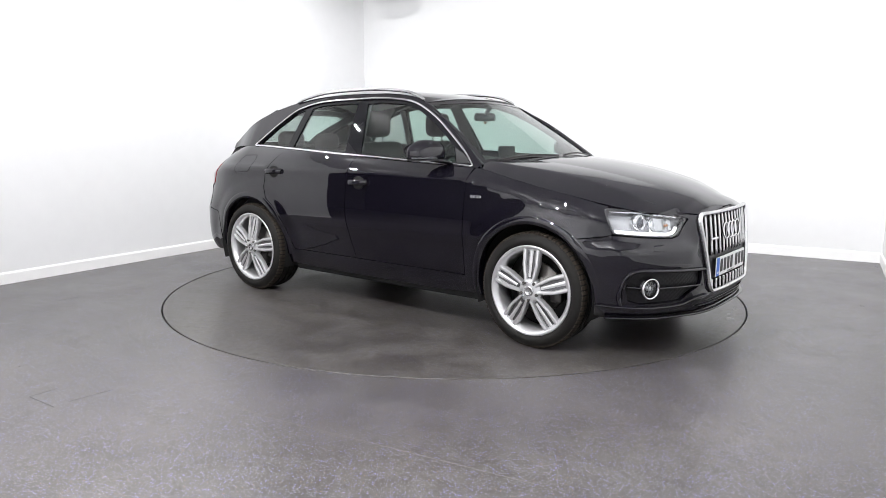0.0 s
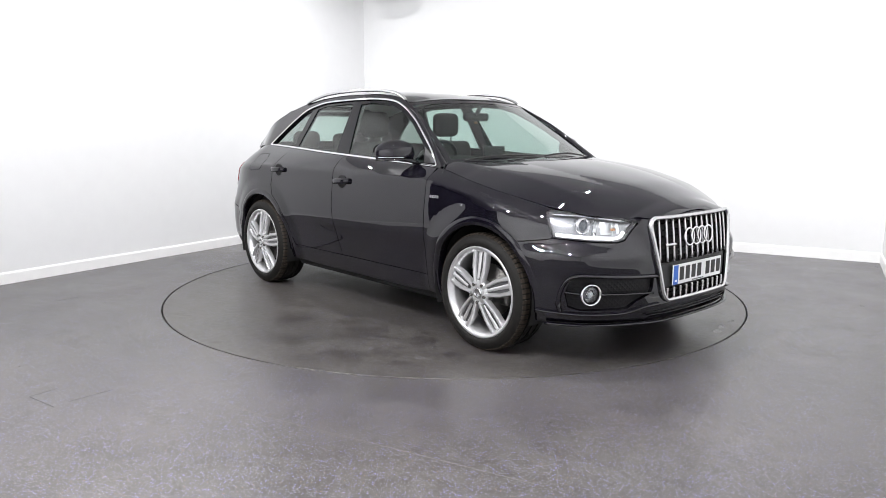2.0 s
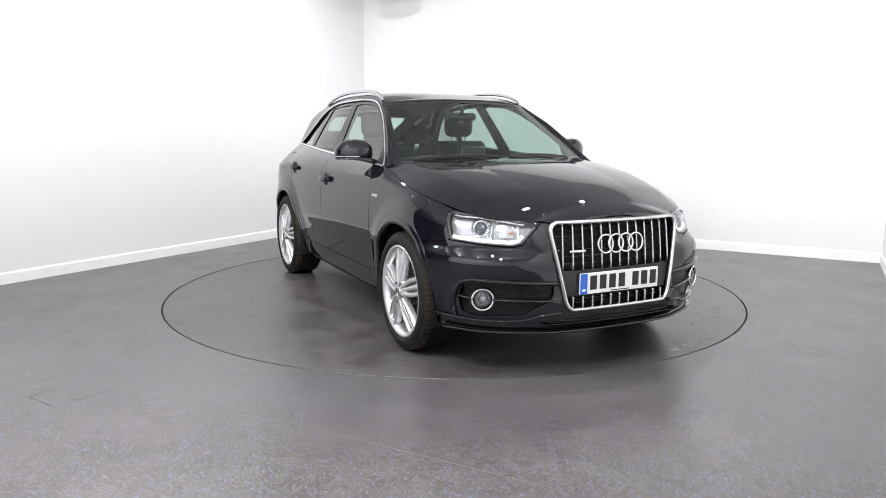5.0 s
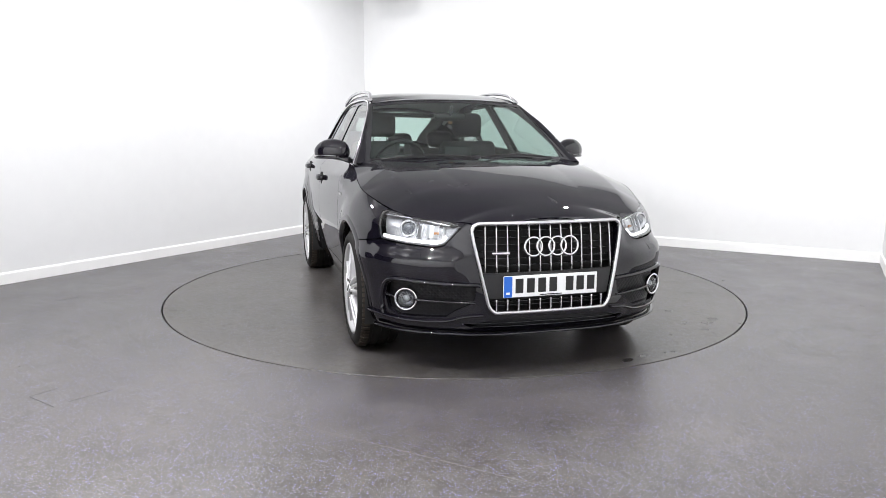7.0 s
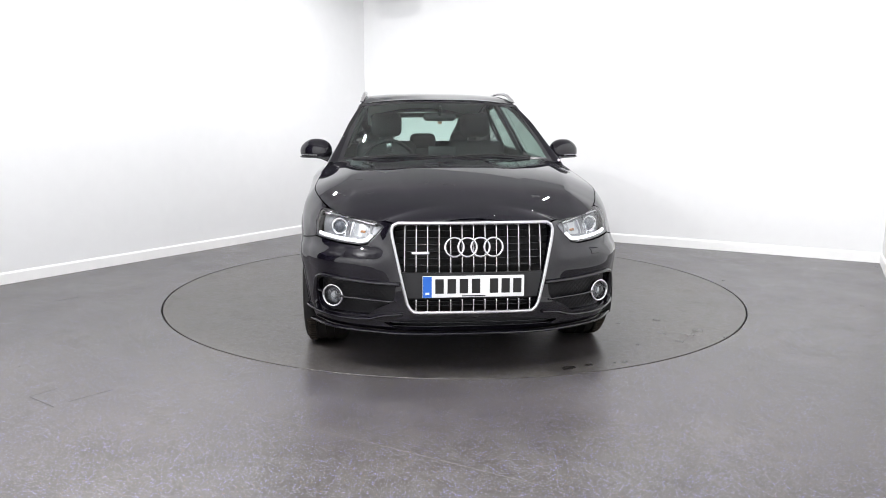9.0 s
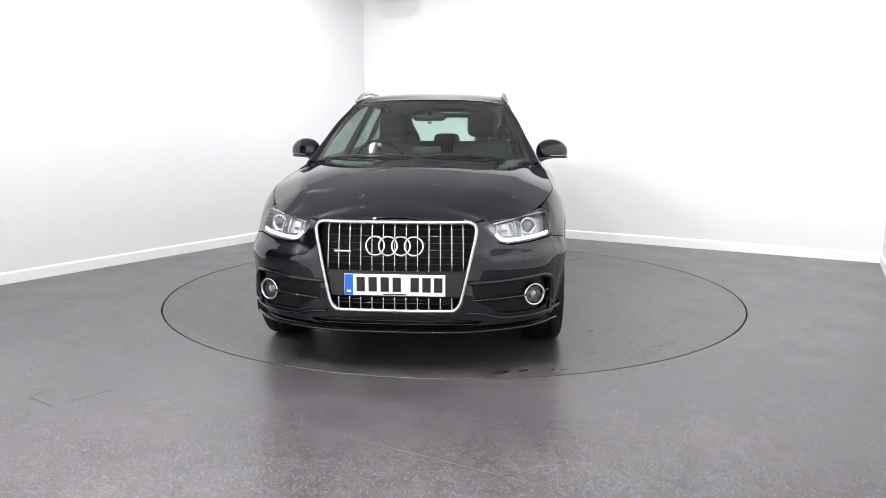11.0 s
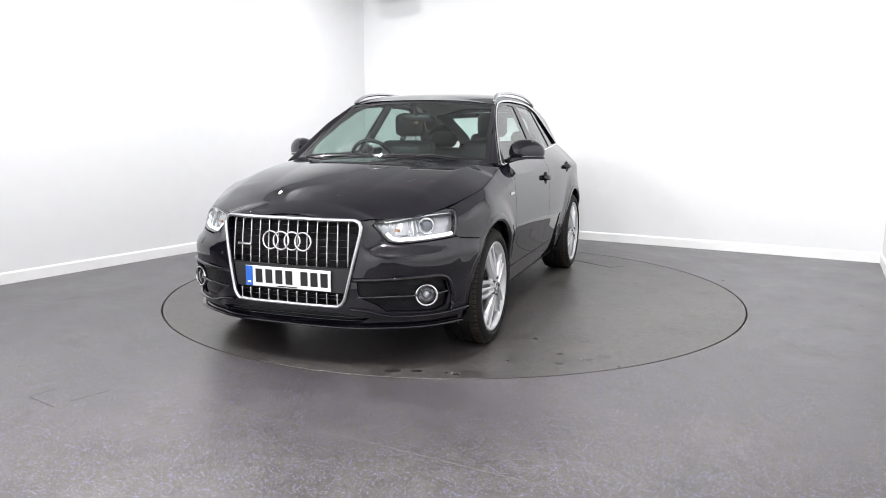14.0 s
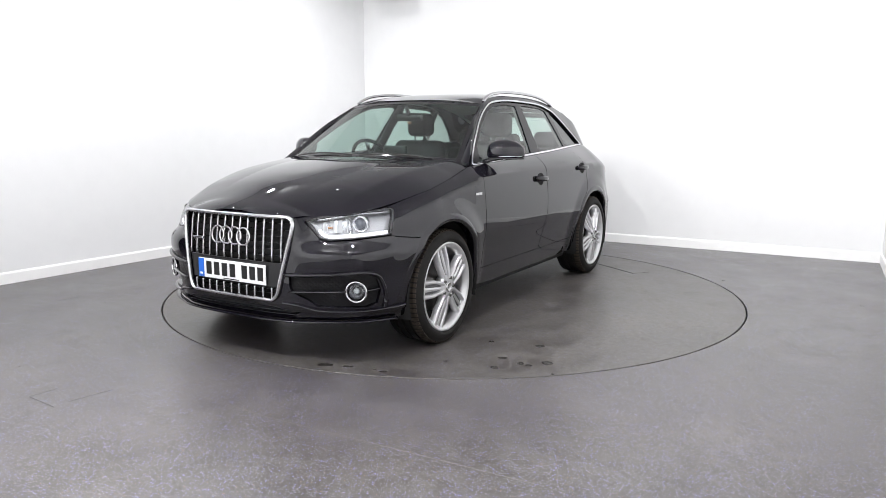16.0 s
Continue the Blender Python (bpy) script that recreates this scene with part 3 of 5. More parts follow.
def along_edge(y0, y1, n=14, drop=0.0):
    return [(y, edge_z(y) - drop) for y in np.linspace(y0, y1, n)]


ARCH_R = 0.392
G = 0.003     # half a panel gap

# ---- side panels (loops in y, z) ----
arch_front = arc(-AXLE, HUB_Z + 0.01, ARCH_R, 180 - 55, -14)       # over the front wheel, from its front to its back
fender = ([(-1.755, 0.703), (-1.66, 0.690)] + arch_front + [(-0.845, 0.262), (-0.80 - G, 0.262)]
          + [(-0.80 - G, 0.50), (-0.815 - G, 0.8), (-0.825, 1.0)] + along_edge(-0.84, -1.745, 23, 0.001) + [(-1.745, 0.852), (-1.726, 0.849), (-1.722, 0.840), (-1.728, 0.832), (-1.782, 0.718), (-1.778, 0.708)])
both("front_fender", PAINT, fender, side, car)
f_door = [(-0.80 + G, 0.375), (-0.80 + G, 0.50), (-0.815 + G, 0.8), (-0.822, 1.0)] + along_edge(-0.82, 0.212, 16) + [(0.215 - G, 1.0), (0.225 - G, 0.7), (0.20 - G, 0.50), (0.16, 0.375)]
doors_front = both("front_door", PAINT, f_door, side, car)
ra = arc(AXLE, HUB_Z + 0.01, ARCH_R + 0.055, 180 - 18, 118, 14)
r_door = [(0.165, 0.375), (0.20 + G, 0.50), (0.225 + G, 0.7), (0.215 + G, 1.0)] + along_edge(0.218, 1.0, 14) + [(1.06, 1.05), (1.12, 0.93), (1.13, 0.84), (1.10, 0.775)] + ra[::-1] + [(0.84, 0.42), (0.82, 0.375)]
doors_rear = both("rear_door", PAINT, r_door, side, car)
sill = [(-0.80, 0.262), (-0.80, 0.37), (0.82, 0.37), (0.85, 0.42), (0.885, 0.42), (0.905, 0.36), (0.885, 0.262), (0.6, 0.25), (-0.6, 0.25)]
both("side_skirt", PAINT, sill, side, car)
arch_rear = arc(AXLE, HUB_Z + 0.01, ARCH_R, 180 - 4, -8)
quarter = ([(0.91, 0.365)] + arch_rear + [(1.72, 0.30), (1.78, 0.60), (1.95, 0.62)] + [(1.96, 0.80), (1.92, 0.82), (1.86, 0.98), (1.90, edge_z(1.9))] + along_edge(1.86, 1.0, 14)[0:]
           + [(1.06 + 2 * G, 1.05), (1.12 + 2 * G, 0.93), (1.13 + 2 * G, 0.84), (1.10 + 2 * G, 0.775)] + arc(AXLE, HUB_Z + 0.01, ARCH_R + 0.05, 118, 180 - 18, 14)[0:] + [(0.845, 0.43)])
cap = [(1.345, 0.945), (1.50, 0.935), (1.525, 0.96), (1.515, 1.04), (1.49, 1.065), (1.34, 1.07), (1.32, 1.045), (1.325, 0.965)]
panel("rear_quarter", PAINT, quarter, side, car)
panel("rear_quarter", PAINT, quarter, side, car, holes=[[(1.425 + (y - 1.425) * 1.035, 1.003 + (z - 1.003) * 1.05) for y, z in cap]], mirror=True)
panel("fuel_flap", PAINT, cap, lambda y, z: side(y, z, 0.0005), car, lip=0.012, mirror=True)


def flare(ya, side_x, a0, a1):
    """A rounded wheel arch moulding."""
    rows = []
    prof = [(0.000, -0.055), (-0.004, -0.004), (0.0, 0.003), (0.012, 0.0065), (0.028, 0.0055), (0.042, 0.002), (0.052, -0.004)]
    for i in range(49):
        a = radians(a0 + (a1 - a0) * i / 48)
        row = []
        for dr, o in prof:
            r = ARCH_R - 0.004 + dr
            y, z = ya + r * math.cos(a), HUB_Z + 0.01 + r * math.sin(a)
            p = side(y, z, 0.0)
            row.append(Vector((side_x * (p.x + o), p.y, p.z)))
        rows.append(row if side_x > 0 else row[::-1])
    return part("arch_moulding", grid_bm(rows), PAINT, car)


for sx in (1, -1):
    flare(-AXLE, sx, 188, -14)
    flare(AXLE, sx, 184, -8)

# dark wheel housings and underbody
for ya in (-AXLE, AXLE):
    for sx in (1, -1):
        bm = bmesh.new()
        prev = None
        for i in range(25):
            a = radians(200 - 220 * i / 24)
            cur = [bm.verts.new((sx * x, ya + 0.40 * math.cos(a), HUB_Z + 0.01 + 0.40 * math.sin(a))) for x in (0.58, 0.885)]
            if prev:
                bm.faces.new((prev[0], prev[1], cur[1], cur[0]))
            prev = cur
        rim_v = [v for v in bm.verts if abs(v.co.x) < 0.6]
        bm.faces.new(rim_v)
        part("wheel_housing", bm, BLACK_VOID, car)
part("underbody", box_bm(-0.78, 0.78, -0.90, 0.90, 0.20, 0.30, 0.02), BLACK_VOID, car)
part("underbody", box_bm(-0.56, 0.56, -2.0, 1.95, 0.22, 0.62, 0.02), BLACK_VOID, car)

# ---- the front ----
HL_OUT_TOP, HL_OUT_LOW = s_at_y(-1.735), s_at_y(-1.79)
hl = [(s_at_x(0.475), 0.788), (s_at_x(0.555), 0.704), (s_at_x(0.60), 0.692), (s_at_x(0.72), 0.698), (HL_OUT_LOW - 0.01, 0.712), (HL_OUT_LOW + 0.012, 0.722), (HL_OUT_TOP + 0.01, 0.836),
      (HL_OUT_TOP, 0.846), (s_at_x(0.74), 0.831), (s_at_x(0.64), 0.817), (s_at_x(0.54), 0.807)]
GR_TOP, GR_LOW = 0.812, 0.362
grille_loop = [(-0.385, GR_TOP), (0.385, GR_TOP), (0.408, 0.800), (0.418, 0.777), (0.412, 0.735), (0.335, 0.405), (0.322, 0.380), (0.30, GR_LOW), (-0.30, GR_LOW), (-0.322, 0.380), (-0.335, 0.405), (-0.412, 0.735), (-0.418, 0.777), (-0.408, 0.800)]
gr_hole = [(s_at_x(x), z) for x, z in grille_loop]
fog = [(s_at_x(x), z) for x, z in ((0.392, 0.500), (0.398, 0.440), (0.415, 0.408), (0.490, 0.372), (0.540, 0.334), (0.76, 0.326), (0.802, 0.345), (0.812, 0.42), (0.798, 0.485), (0.765, 0.514), (0.70, 0.512), (0.55, 0.504))]
intake = [(s_at_x(-0.46), 0.30), (s_at_x(-0.30), 0.325), (0, 0.333), (s_at_x(0.30), 0.325), (s_at_x(0.46), 0.30), (s_at_x(0.40), 0.275), (0, 0.268), (s_at_x(-0.40), 0.275)]


def right(loop):
    return [(-a, b) for a, b in loop]


s_arch = [(s_at_y(-AXLE - math.sqrt(ARCH_R ** 2 - (z - 0.355) ** 2) - 0.004), z) for z in np.linspace(0.25, 0.670, 15)]
half = s_arch + [(s_at_y(-1.66), 0.685), (s_at_y(-1.755), 0.697), (HL_OUT_LOW + 0.016, 0.706)]
top = [(HL_OUT_LOW - 0.01, 0.704), (s_at_x(0.72), 0.690), (s_at_x(0.60), 0.684), (s_at_x(0.552), 0.695), (s_at_x(0.467), 0.784), (s_at_x(0.475), 0.794), (s_at_x(0.53), 0.8105), (s_at_x(0.452), 0.810)]
mid = [(s, float(np.interp(abs(outline(s)[0]), [0, 0.14, 0.24, 0.33, 0.42], [0.829, 0.820, 0.813, 0.810, 0.806]))) for s in np.linspace(s_at_x(0.42), 0, 7)]
left_half = half + top + mid
bumper_loop = left_half + right(left_half)[::-1][1:]
bumper_loop += [(s, 0.238) for s in np.linspace(-s_at_y(-1.78), s_at_y(-1.78), 40)]
panel("front_bumper", PAINT, bumper_loop, shell, car, holes=[gr_hole, fog, right(fog)[::-1], intake], lip=0.03, step=0.025)
# the strip of skin over each headlight belongs to the hood's edge; a splitter runs under the bumper
lip_pts = [shell(s, 0.246, 0.024) for s in np.linspace(-s_at_y(-1.76), s_at_y(-1.76), 60)]
part("front_splitter", tube_bm(lip_pts, 0.016, 0.008), PAINT, car)


def recess(name, loop, depth, material, parent=car, lift=shell, scale=1.02):
    """The back of an opening: the loop set back into the body."""
    cx, cy = sum(p[0] for p in loop) / len(loop), sum(p[1] for p in loop) / len(loop)
    big = [(cx + (a - cx) * scale, cy + (b - cy) * scale) for a, b in loop]
    return panel(name, material, big, lambda a, b: lift(a, b, -depth), parent, lip=0)


# grille
grille = part("grille", box_bm(-0.40, 0.40, -2.06, -2.04, 0.36, 0.80), BLACK_VOID, car, "dark grille with upright chrome bars and a chrome frame", smooth=False)


def frame_pt(x, z, out=0.0):
    x0, y0, nx, ny = outline(s_at_x(x))
    d = mid_in(z) + out
    return Vector((x0 + nx * d, y0 + ny * d, z))


loop_d = dense([(x, z, 0) for x, z in grille_loop], 0.02)
part("grille_frame", tube_bm([frame_pt(p[0], p[1], 0.010) for p in loop_d], 0.0105, 0.015, up=(0, -1, 0.12), closed=True, seg=10), SATIN, grille, "satin chrome grille surround")


def half_width(z):
    return float(np.interp(z, [0.362, 0.38, 0.405, 0.735, 0.777, 0.812], [0.30, 0.322, 0.335, 0.412, 0.418, 0.385]))


for i in range(-6, 7):
    x = i * 0.0585
    for z0, z1 in ((0.567, 0.806), (0.37, 0.428)):
        zs = [z for z in np.linspace(z0, z1, 9) if half_width(z) > abs(x) + 0.012]
        if len(zs) > 2:
            part("grille_bar", tube_bm([frame_pt(x, z, -0.002) for z in zs], 0.0048, 0.011, up=(0, -1, 0), seg=8), SATIN, grille)
for z in (0.60, 0.635, 0.67, 0.705, 0.74, 0.775, 0.395, 0.415):
    w = half_width(z) - 0.01
    part("grille_slat", tube_bm([frame_pt(x, z, -0.022) for x in np.linspace(-w, w, 16)], 0.010, 0.003, seg=6), BLACK_GLOSS, grille)
band = [(-half_width(0.432) + 0.008, 0.432), (half_width(0.432) - 0.008, 0.432), (half_width(0.562) - 0.008, 0.562), (-half_width(0.562) + 0.008, 0.562)]
panel("plate_holder", BLACK_PLASTIC, [(s_at_x(x), z) for x, z in band], lambda a, b: frame_pt(outline(a)[0], b, -0.006), grille, lip=0.02)
for i in range(4):
    a0 = (i - 1.5) * 0.066
    pts = [frame_pt(a0 + 0.047 * math.cos(2 * math.pi * k / 40), 0.694 + 0.047 * math.sin(2 * math.pi * k / 40), 0.014 + 0.002 * (i % 2)) for k in range(40)]
    part("badge_ring", tube_bm(pts, 0.0062, 0.006, up=(0, -1, 0.15), closed=True, seg=8), CHROME, grille, "round chrome ring of the badge")
part("small_badge", tube_bm([frame_pt(x, 0.664, 0.012) for x in np.linspace(-0.315, -0.225, 8)], 0.004, 0.0075), CHROME, grille, "small chrome model badge")

# number plate, its writing as plain bars
plate = part("number_plate", box_bm(-0.26, 0.26, -2.168, -2.160, 0.438, 0.549, 0.003), PLATE_WHITE, car, "white number plate with a blue band", smooth=False)
part("plate_band", box_bm(-0.258, -0.214, -2.1695, -2.1675, 0.440, 0.547), PLATE_BLUE, plate, smooth=False)
for x in (-0.196, -0.134, -0.072, -0.010, 0.082, 0.142, 0.202):
    part("plate_bar", box_bm(x, x + 0.043, -2.1695, -2.1675, 0.459, 0.534, 0.0008, 1), PLATE_INK, plate, smooth=False)
part("plate_bar", box_bm(-0.246, -0.226, -2.1705, -2.169, 0.455, 0.466), PLATE_WHITE, plate, smooth=False)
part("plate_bar", box_bm(-0.06, 0.06, -2.1695, -2.1675, 0.4435, 0.4485), PLATE_INK, plate, smooth=False)

# fog lamps in black honeycomb recesses
FOG_S, FOG_Z = s_at_x(0.722), 0.417
for sx in (1, -1):
    pocket = panel("fog_lamp_pocket", HONEY, [(FOG_S + (a - FOG_S) * 1.03, 0.42 + (b - 0.42) * 1.03) for a, b in fog], lambda a, b: shell(a, b, -0.026), car, lip=0, mirror=sx < 0, label="black honeycomb air inlet round a fog lamp")

    def at(a, b, o):
        p = shell(a, b, o)
        return Vector((sx * p.x, p.y, p.z))
    for s0, s1, z0, z1, o in ((s_at_x(0.395), FOG_S - 0.055, 0.412, 0.418, -0.004), (FOG_S + 0.055, s_at_x(0.808), 0.420, 0.426, -0.006)):
        part("inlet_blade", tube_bm([at(s0 + (s1 - s0) * k / 12, z0 + (z1 - z0) * k / 12, o) for k in range(13)], 0.012, 0.007), BLACK_GLOSS, pocket)
    rim = [(s_at_x(0.375), 0.503), (s_at_x(0.55), 0.510), (s_at_x(0.70), 0.519), (s_at_x(0.765), 0.519), (s_at_x(0.803), 0.495), (s_at_x(0.822), 0.43), (s_at_x(0.828), 0.36), (s_at_x(0.824), 0.318)]
    part("inlet_trim", tube_bm([at(p.x, p.y, 0.003) for p in spline([(u, v, 0) for u, v in rim], 8)], 0.016, 0.011, seg=12), PAINT, pocket)
    rim = [(s_at_x(0.36), 0.350), (s_at_x(0.44), 0.342), (s_at_x(0.53), 0.316), (s_at_x(0.62), 0.308), (s_at_x(0.76), 0.307), (s_at_y(-1.80), 0.312), (s_at_y(-1.71), 0.318)]
    part("inlet_ledge", tube_bm([at(p.x, p.y, 0.004) for p in spline([(u, v, 0) for u, v in rim], 8)], 0.016, 0.008, seg=12), PAINT, pocket)
    c = at(FOG_S, FOG_Z, 0.0)
    ax = (at(FOG_S, FOG_Z, 0.1) - c).normalized()
    ax = (ax * 0.6 + Vector((0, -1, 0)) * 0.4).normalized()
    m = Matrix.Translation(c) @ ax.to_track_quat("Z", "Y").to_matrix().to_4x4()
    lamp = part("fog_lamp", lathe_bm([(-0.03, 0.050), (-0.01, 0.047), (-0.020, 0.026), (-0.026, 0.004)], 40, "z"), FOG_BODY, car, "round fog lamp with a chrome ring")
    lamp.matrix_basis = m
    ring = [Vector((0.055 * math.cos(2 * math.pi * k / 48), 0.055 * math.sin(2 * math.pi * k / 48), 0.002)) for k in range(48)]
    part("chrome_ring", tube_bm(ring, 0.0065, 0.009, closed=True, seg=10), CHROME, lamp)
    part("lens", lathe_bm([(-0.003, 0.049), (0.004, 0.035), (0.007, 0.012), (0.0075, 0.001)], 40, "z"), LENS, lamp)
    bulb = lathe_bm([(-0.025, 0.014), (-0.012, 0.018), (-0.006, 0.010), (-0.004, 0.001)], 24, "z")
    part("reflector_cap", bulb, LAMP_GREY, lamp)
recess("lower_intake", intake, 0.03, BLACK_PLASTIC)
for z in (0.285, 0.305):
    part("intake_slat", tube_bm([shell(s, z, -0.012) for s in np.linspace(s_at_x(-0.42), s_at_x(0.42), 30)], 0.008, 0.003), BLACK_GLOSS, car)

# headlights
HL_C = (sum(p[0] for p in hl) / len(hl), sum(p[1] for p in hl) / len(hl))


def shrink(loop, k, c=HL_C):
    return [(c[0] + (a - c[0]) * k, c[1] + (b - c[1]) * k) for a, b in loop]


for sx in (1, -1):
    def at(a, b, o):
        p = shell(a, b, o)
        return Vector((sx * p.x, p.y, p.z))
    light = panel("headlight", LAMP_BACK, shrink(hl, 1.02), lambda a, b: shell(a, b, -0.05), car, lip=0, mirror=sx < 0, label="clear headlight unit with a lit white light strip")
    panel("lens", LENS, hl, lambda a, b: shell(a, b, 0.001), light, lip=0.004, mirror=sx < 0)
    rim = dense([(a, b, 0) for a, b in hl], 0.02)
    part("bezel", tube_bm([at(p[0], p[1], -0.012) for p in rim], 0.004, 0.012, up=(0, -1, 0), closed=True, seg=8), LAMP_DARK, light)
    # the light strip follows the lower edge and turns up at the inner end
    strip = [(HL_OUT_LOW - 0.004, 0.726), (HL_OUT_LOW - 0.03, 0.722), (s_at_x(0.72), 0.711), (s_at_x(0.61), 0.706), (s_at_x(0.572), 0.714), (s_at_x(0.52), 0.765)]
    path = spline([(a, b, 0) for a, b in dense(strip, 0.05, False)], 3)
    part("light_strip", tube_bm([at(p.x, p.y, -0.020) for p in path], 0.0095, 0.010, up=(0, -1, 0), seg=8), LED, light, "glowing white light strip")
    strip = [(HL_OUT_TOP - 0.02, 0.828), (s_at_x(0.74), 0.820), (s_at_x(0.60), 0.802), (s_at_x(0.53), 0.792)]
    path = spline([(a, b, 0) for a, b in strip], 6)
    part("upper_trim", tube_bm([at(p.x, p.y, -0.022) for p in path], 0.006, 0.012, up=(0, -1, 0), seg=6), LAMP_BODY, light)
    c = at(s_at_x(0.755), 0.770, -0.035)
    m = Matrix.Translation(c) @ Vector((sx * 0.25, -1, 0)).to_track_quat("Z", "Y").to_matrix().to_4x4()
    proj = part("projector", lathe_bm([(-0.03, 0.046), (0.012, 0.044), (0.012, 0.036), (0.0, 0.034)], 32, "z"), LAMP_BODY, light)
    proj.matrix_basis = m
    lens = part("projector_lens", lathe_bm([(-0.004, 0.034), (0.008, 0.026), (0.014, 0.014), (0.016, 0.001)], 32, "z"), PROJECTOR, light)
    lens.matrix_basis = m
    cup = panel("reflector", LAMP_GREY, [(s_at_x(0.56), 0.725), (s_at_x(0.69), 0.726), (s_at_x(0.69), 0.795), (s_at_x(0.56), 0.780)], lambda a, b: shell(a, b, -0.044 + 0.010 * math.sin(a * 60)), light, lip=0.002, mirror=sx < 0)
    part("indicator_bulb", tube_bm([at(s_at_x(x), 0.752, -0.030) for x in (0.59, 0.60, 0.615)], 0.006, 0.007, seg=10), AMBER, light, "amber indicator bulb")
    part("divider", tube_bm([at(s_at_x(0.705), z, -0.026) for z in (0.720, 0.76, 0.80)], 0.004, 0.018, up=(0, -1, 0), seg=6), LAMP_BODY, light)
# washer covers and tow eye cover lines on the bumper
for sx in (1, -1):
    jet = [(s_at_x(0.655), 0.628), (s_at_x(0.715), 0.628), (s_at_x(0.71), 0.655), (s_at_x(0.66), 0.658)]
    panel("washer_cover", PAINT, jet, lambda a, b: shell(a, b, 0.0015), car, lip=0.001, mirror=sx < 0)

# ---- hood ----
front_edge = []
for s in np.linspace(0, s_at_y(-0.86), 80):
    y = outline(s)[1]
    p = shell(s, edge_z(y))
    front_edge.append(p)
_fe = np.array([(p.x, p.y, p.z) for p in front_edge])
_keep = np.r_[True, np.diff(np.maximum.accumulate(_fe[:, 1])) > 1e-5]
_fe = _fe[_keep]
hood_x = curve_of([(-2.13, 0.0), (-2.118, 0.21), (-2.10, 0.345), (-2.06, 0.445), (-1.98, 0.552), (-1.91, 0.638), (-1.85, 0.690), (-1.78, 0.735), (-1.70, 0.772), (-1.6, 0.806), (-1.47, 0.838), (-1.37, 0.848), (-1.15, 0.842), (-0.86, 0.812)])
hood_z = edge_z
crease_x = curve_of([(-2.0, 0.565), (-1.86, 0.580), (-1.70, 0.602), (-1.46, 0.632), (-1.14, 0.652), (-0.85, 0.668)])
_hy, _hx = _fe[:, 1] + 0.003, _fe[:, 0] - 0.003
hood_c = curve_of([(-2.16, 0.824), (-2.125, 0.834), (-2.09, 0.856), (-1.953, 0.917), (-1.777, 0.980), (-1.5, 1.042), (-1.3, 1.073), (-1.155, 1.088), (-1.0, 1.098), (-0.7, 1.11)])


def hood(x, y):
    k = smooth01(-2.09, -2.0, y)
    xe, ze = max((1 - k) * hood_x(y) + k * float(np.interp(y, _hy, _hx)), 0.02), hood_z(y) - 0.001
    u = min(abs(x) / xe, 1.03)
    zc = hood_c(y)
    z = ze + (zc - ze) * (1 - u ** 2.4)
    # a crisp crease runs back over each headlight to the foot of the screen pillar
    d = abs(x) - crease_x(y)
    reach = max(xe - crease_x(y), 0.05) if d > 0 else 0.26
    z += 0.020 * max(0.0, 1 - (math.sqrt(d * d + 0.00006) - 0.0077) / reach) * smooth01(-1.95, -1.72, y)
    return Vector((x, y, z))


cowl = [(x, -0.985 + 0.16 * (x / 0.76) ** 2) for x in np.linspace(0.74, -0.74, 21)]
hood_half = [(p[0] - 0.003, p[1] + 0.002) for p in _fe if p[1] < -0.87]
hood_loop = [(-x, y) for x, y in hood_half[::-1]] + [q for q in hood_half if q[0] > 0.01] + cowl
panel("hood", PAINT, hood_loop, hood, car, lip=0.014, step=0.025, label="long smooth dark hood reflecting the white walls")
# the dark cowl under the windscreen
rows = [[Vector((x, -1.0 + 0.16 * (x / 0.76) ** 2 + dy, 1.085 - 0.045 * (abs(x) / 0.76) ** 2 + dz)) for x in np.linspace(-0.755, 0.755, 25)] for dy, dz in ((0.0, -0.03), (0.05, -0.022), (0.12, -0.03))]
part("cowl_panel", grid_bm(rows, 0.004), BLACK_PLASTIC, car)

# ---- windscreen, roof, pillars ----
def screen(u, t):
    x = u * (0.728 - 0.142 * t)
    z = 1.060 + 0.022 * (1 - u * u) + t * 0.395 + 0.006 * t * (1 - u * u)
    y = -1.0 + 0.665 * t + (0.15 - 0.07 * t) * u * u - 0.022 * math.sin(math.pi * t)
    return Vector((x, y, z))


part("windscreen", grid_bm([[screen(u, t) for u in np.linspace(-1, 1, 25)] for t in np.linspace(0, 1, 13)]), GLASS, car, "greenish tinted windscreen")
band_rows = [[screen(u, t) + Vector((0, -0.0015, 0.0012)) for u in np.linspace(-1, 1, 25)] for t in (0.0, 0.04, 0.07)]
part("screen_border", grid_bm(band_rows), BLACK_GLOSS, car)
band_rows = [[screen(u, t) + Vector((0, -0.0015, 0.0012)) for u in np.linspace(-1, 1, 25)] for t in (0.955, 1.0)]
part("screen_border", grid_bm(band_rows), BLACK_GLOSS, car)
for u0, u1 in ((-1.0, -0.955), (0.955, 1.0)):
    part("screen_border", grid_bm([[screen(u, t) + Vector((0, -0.0015, 0.0012)) for u in (u0, u1)] for t in np.linspace(0, 1, 13)]), BLACK_GLOSS, car)

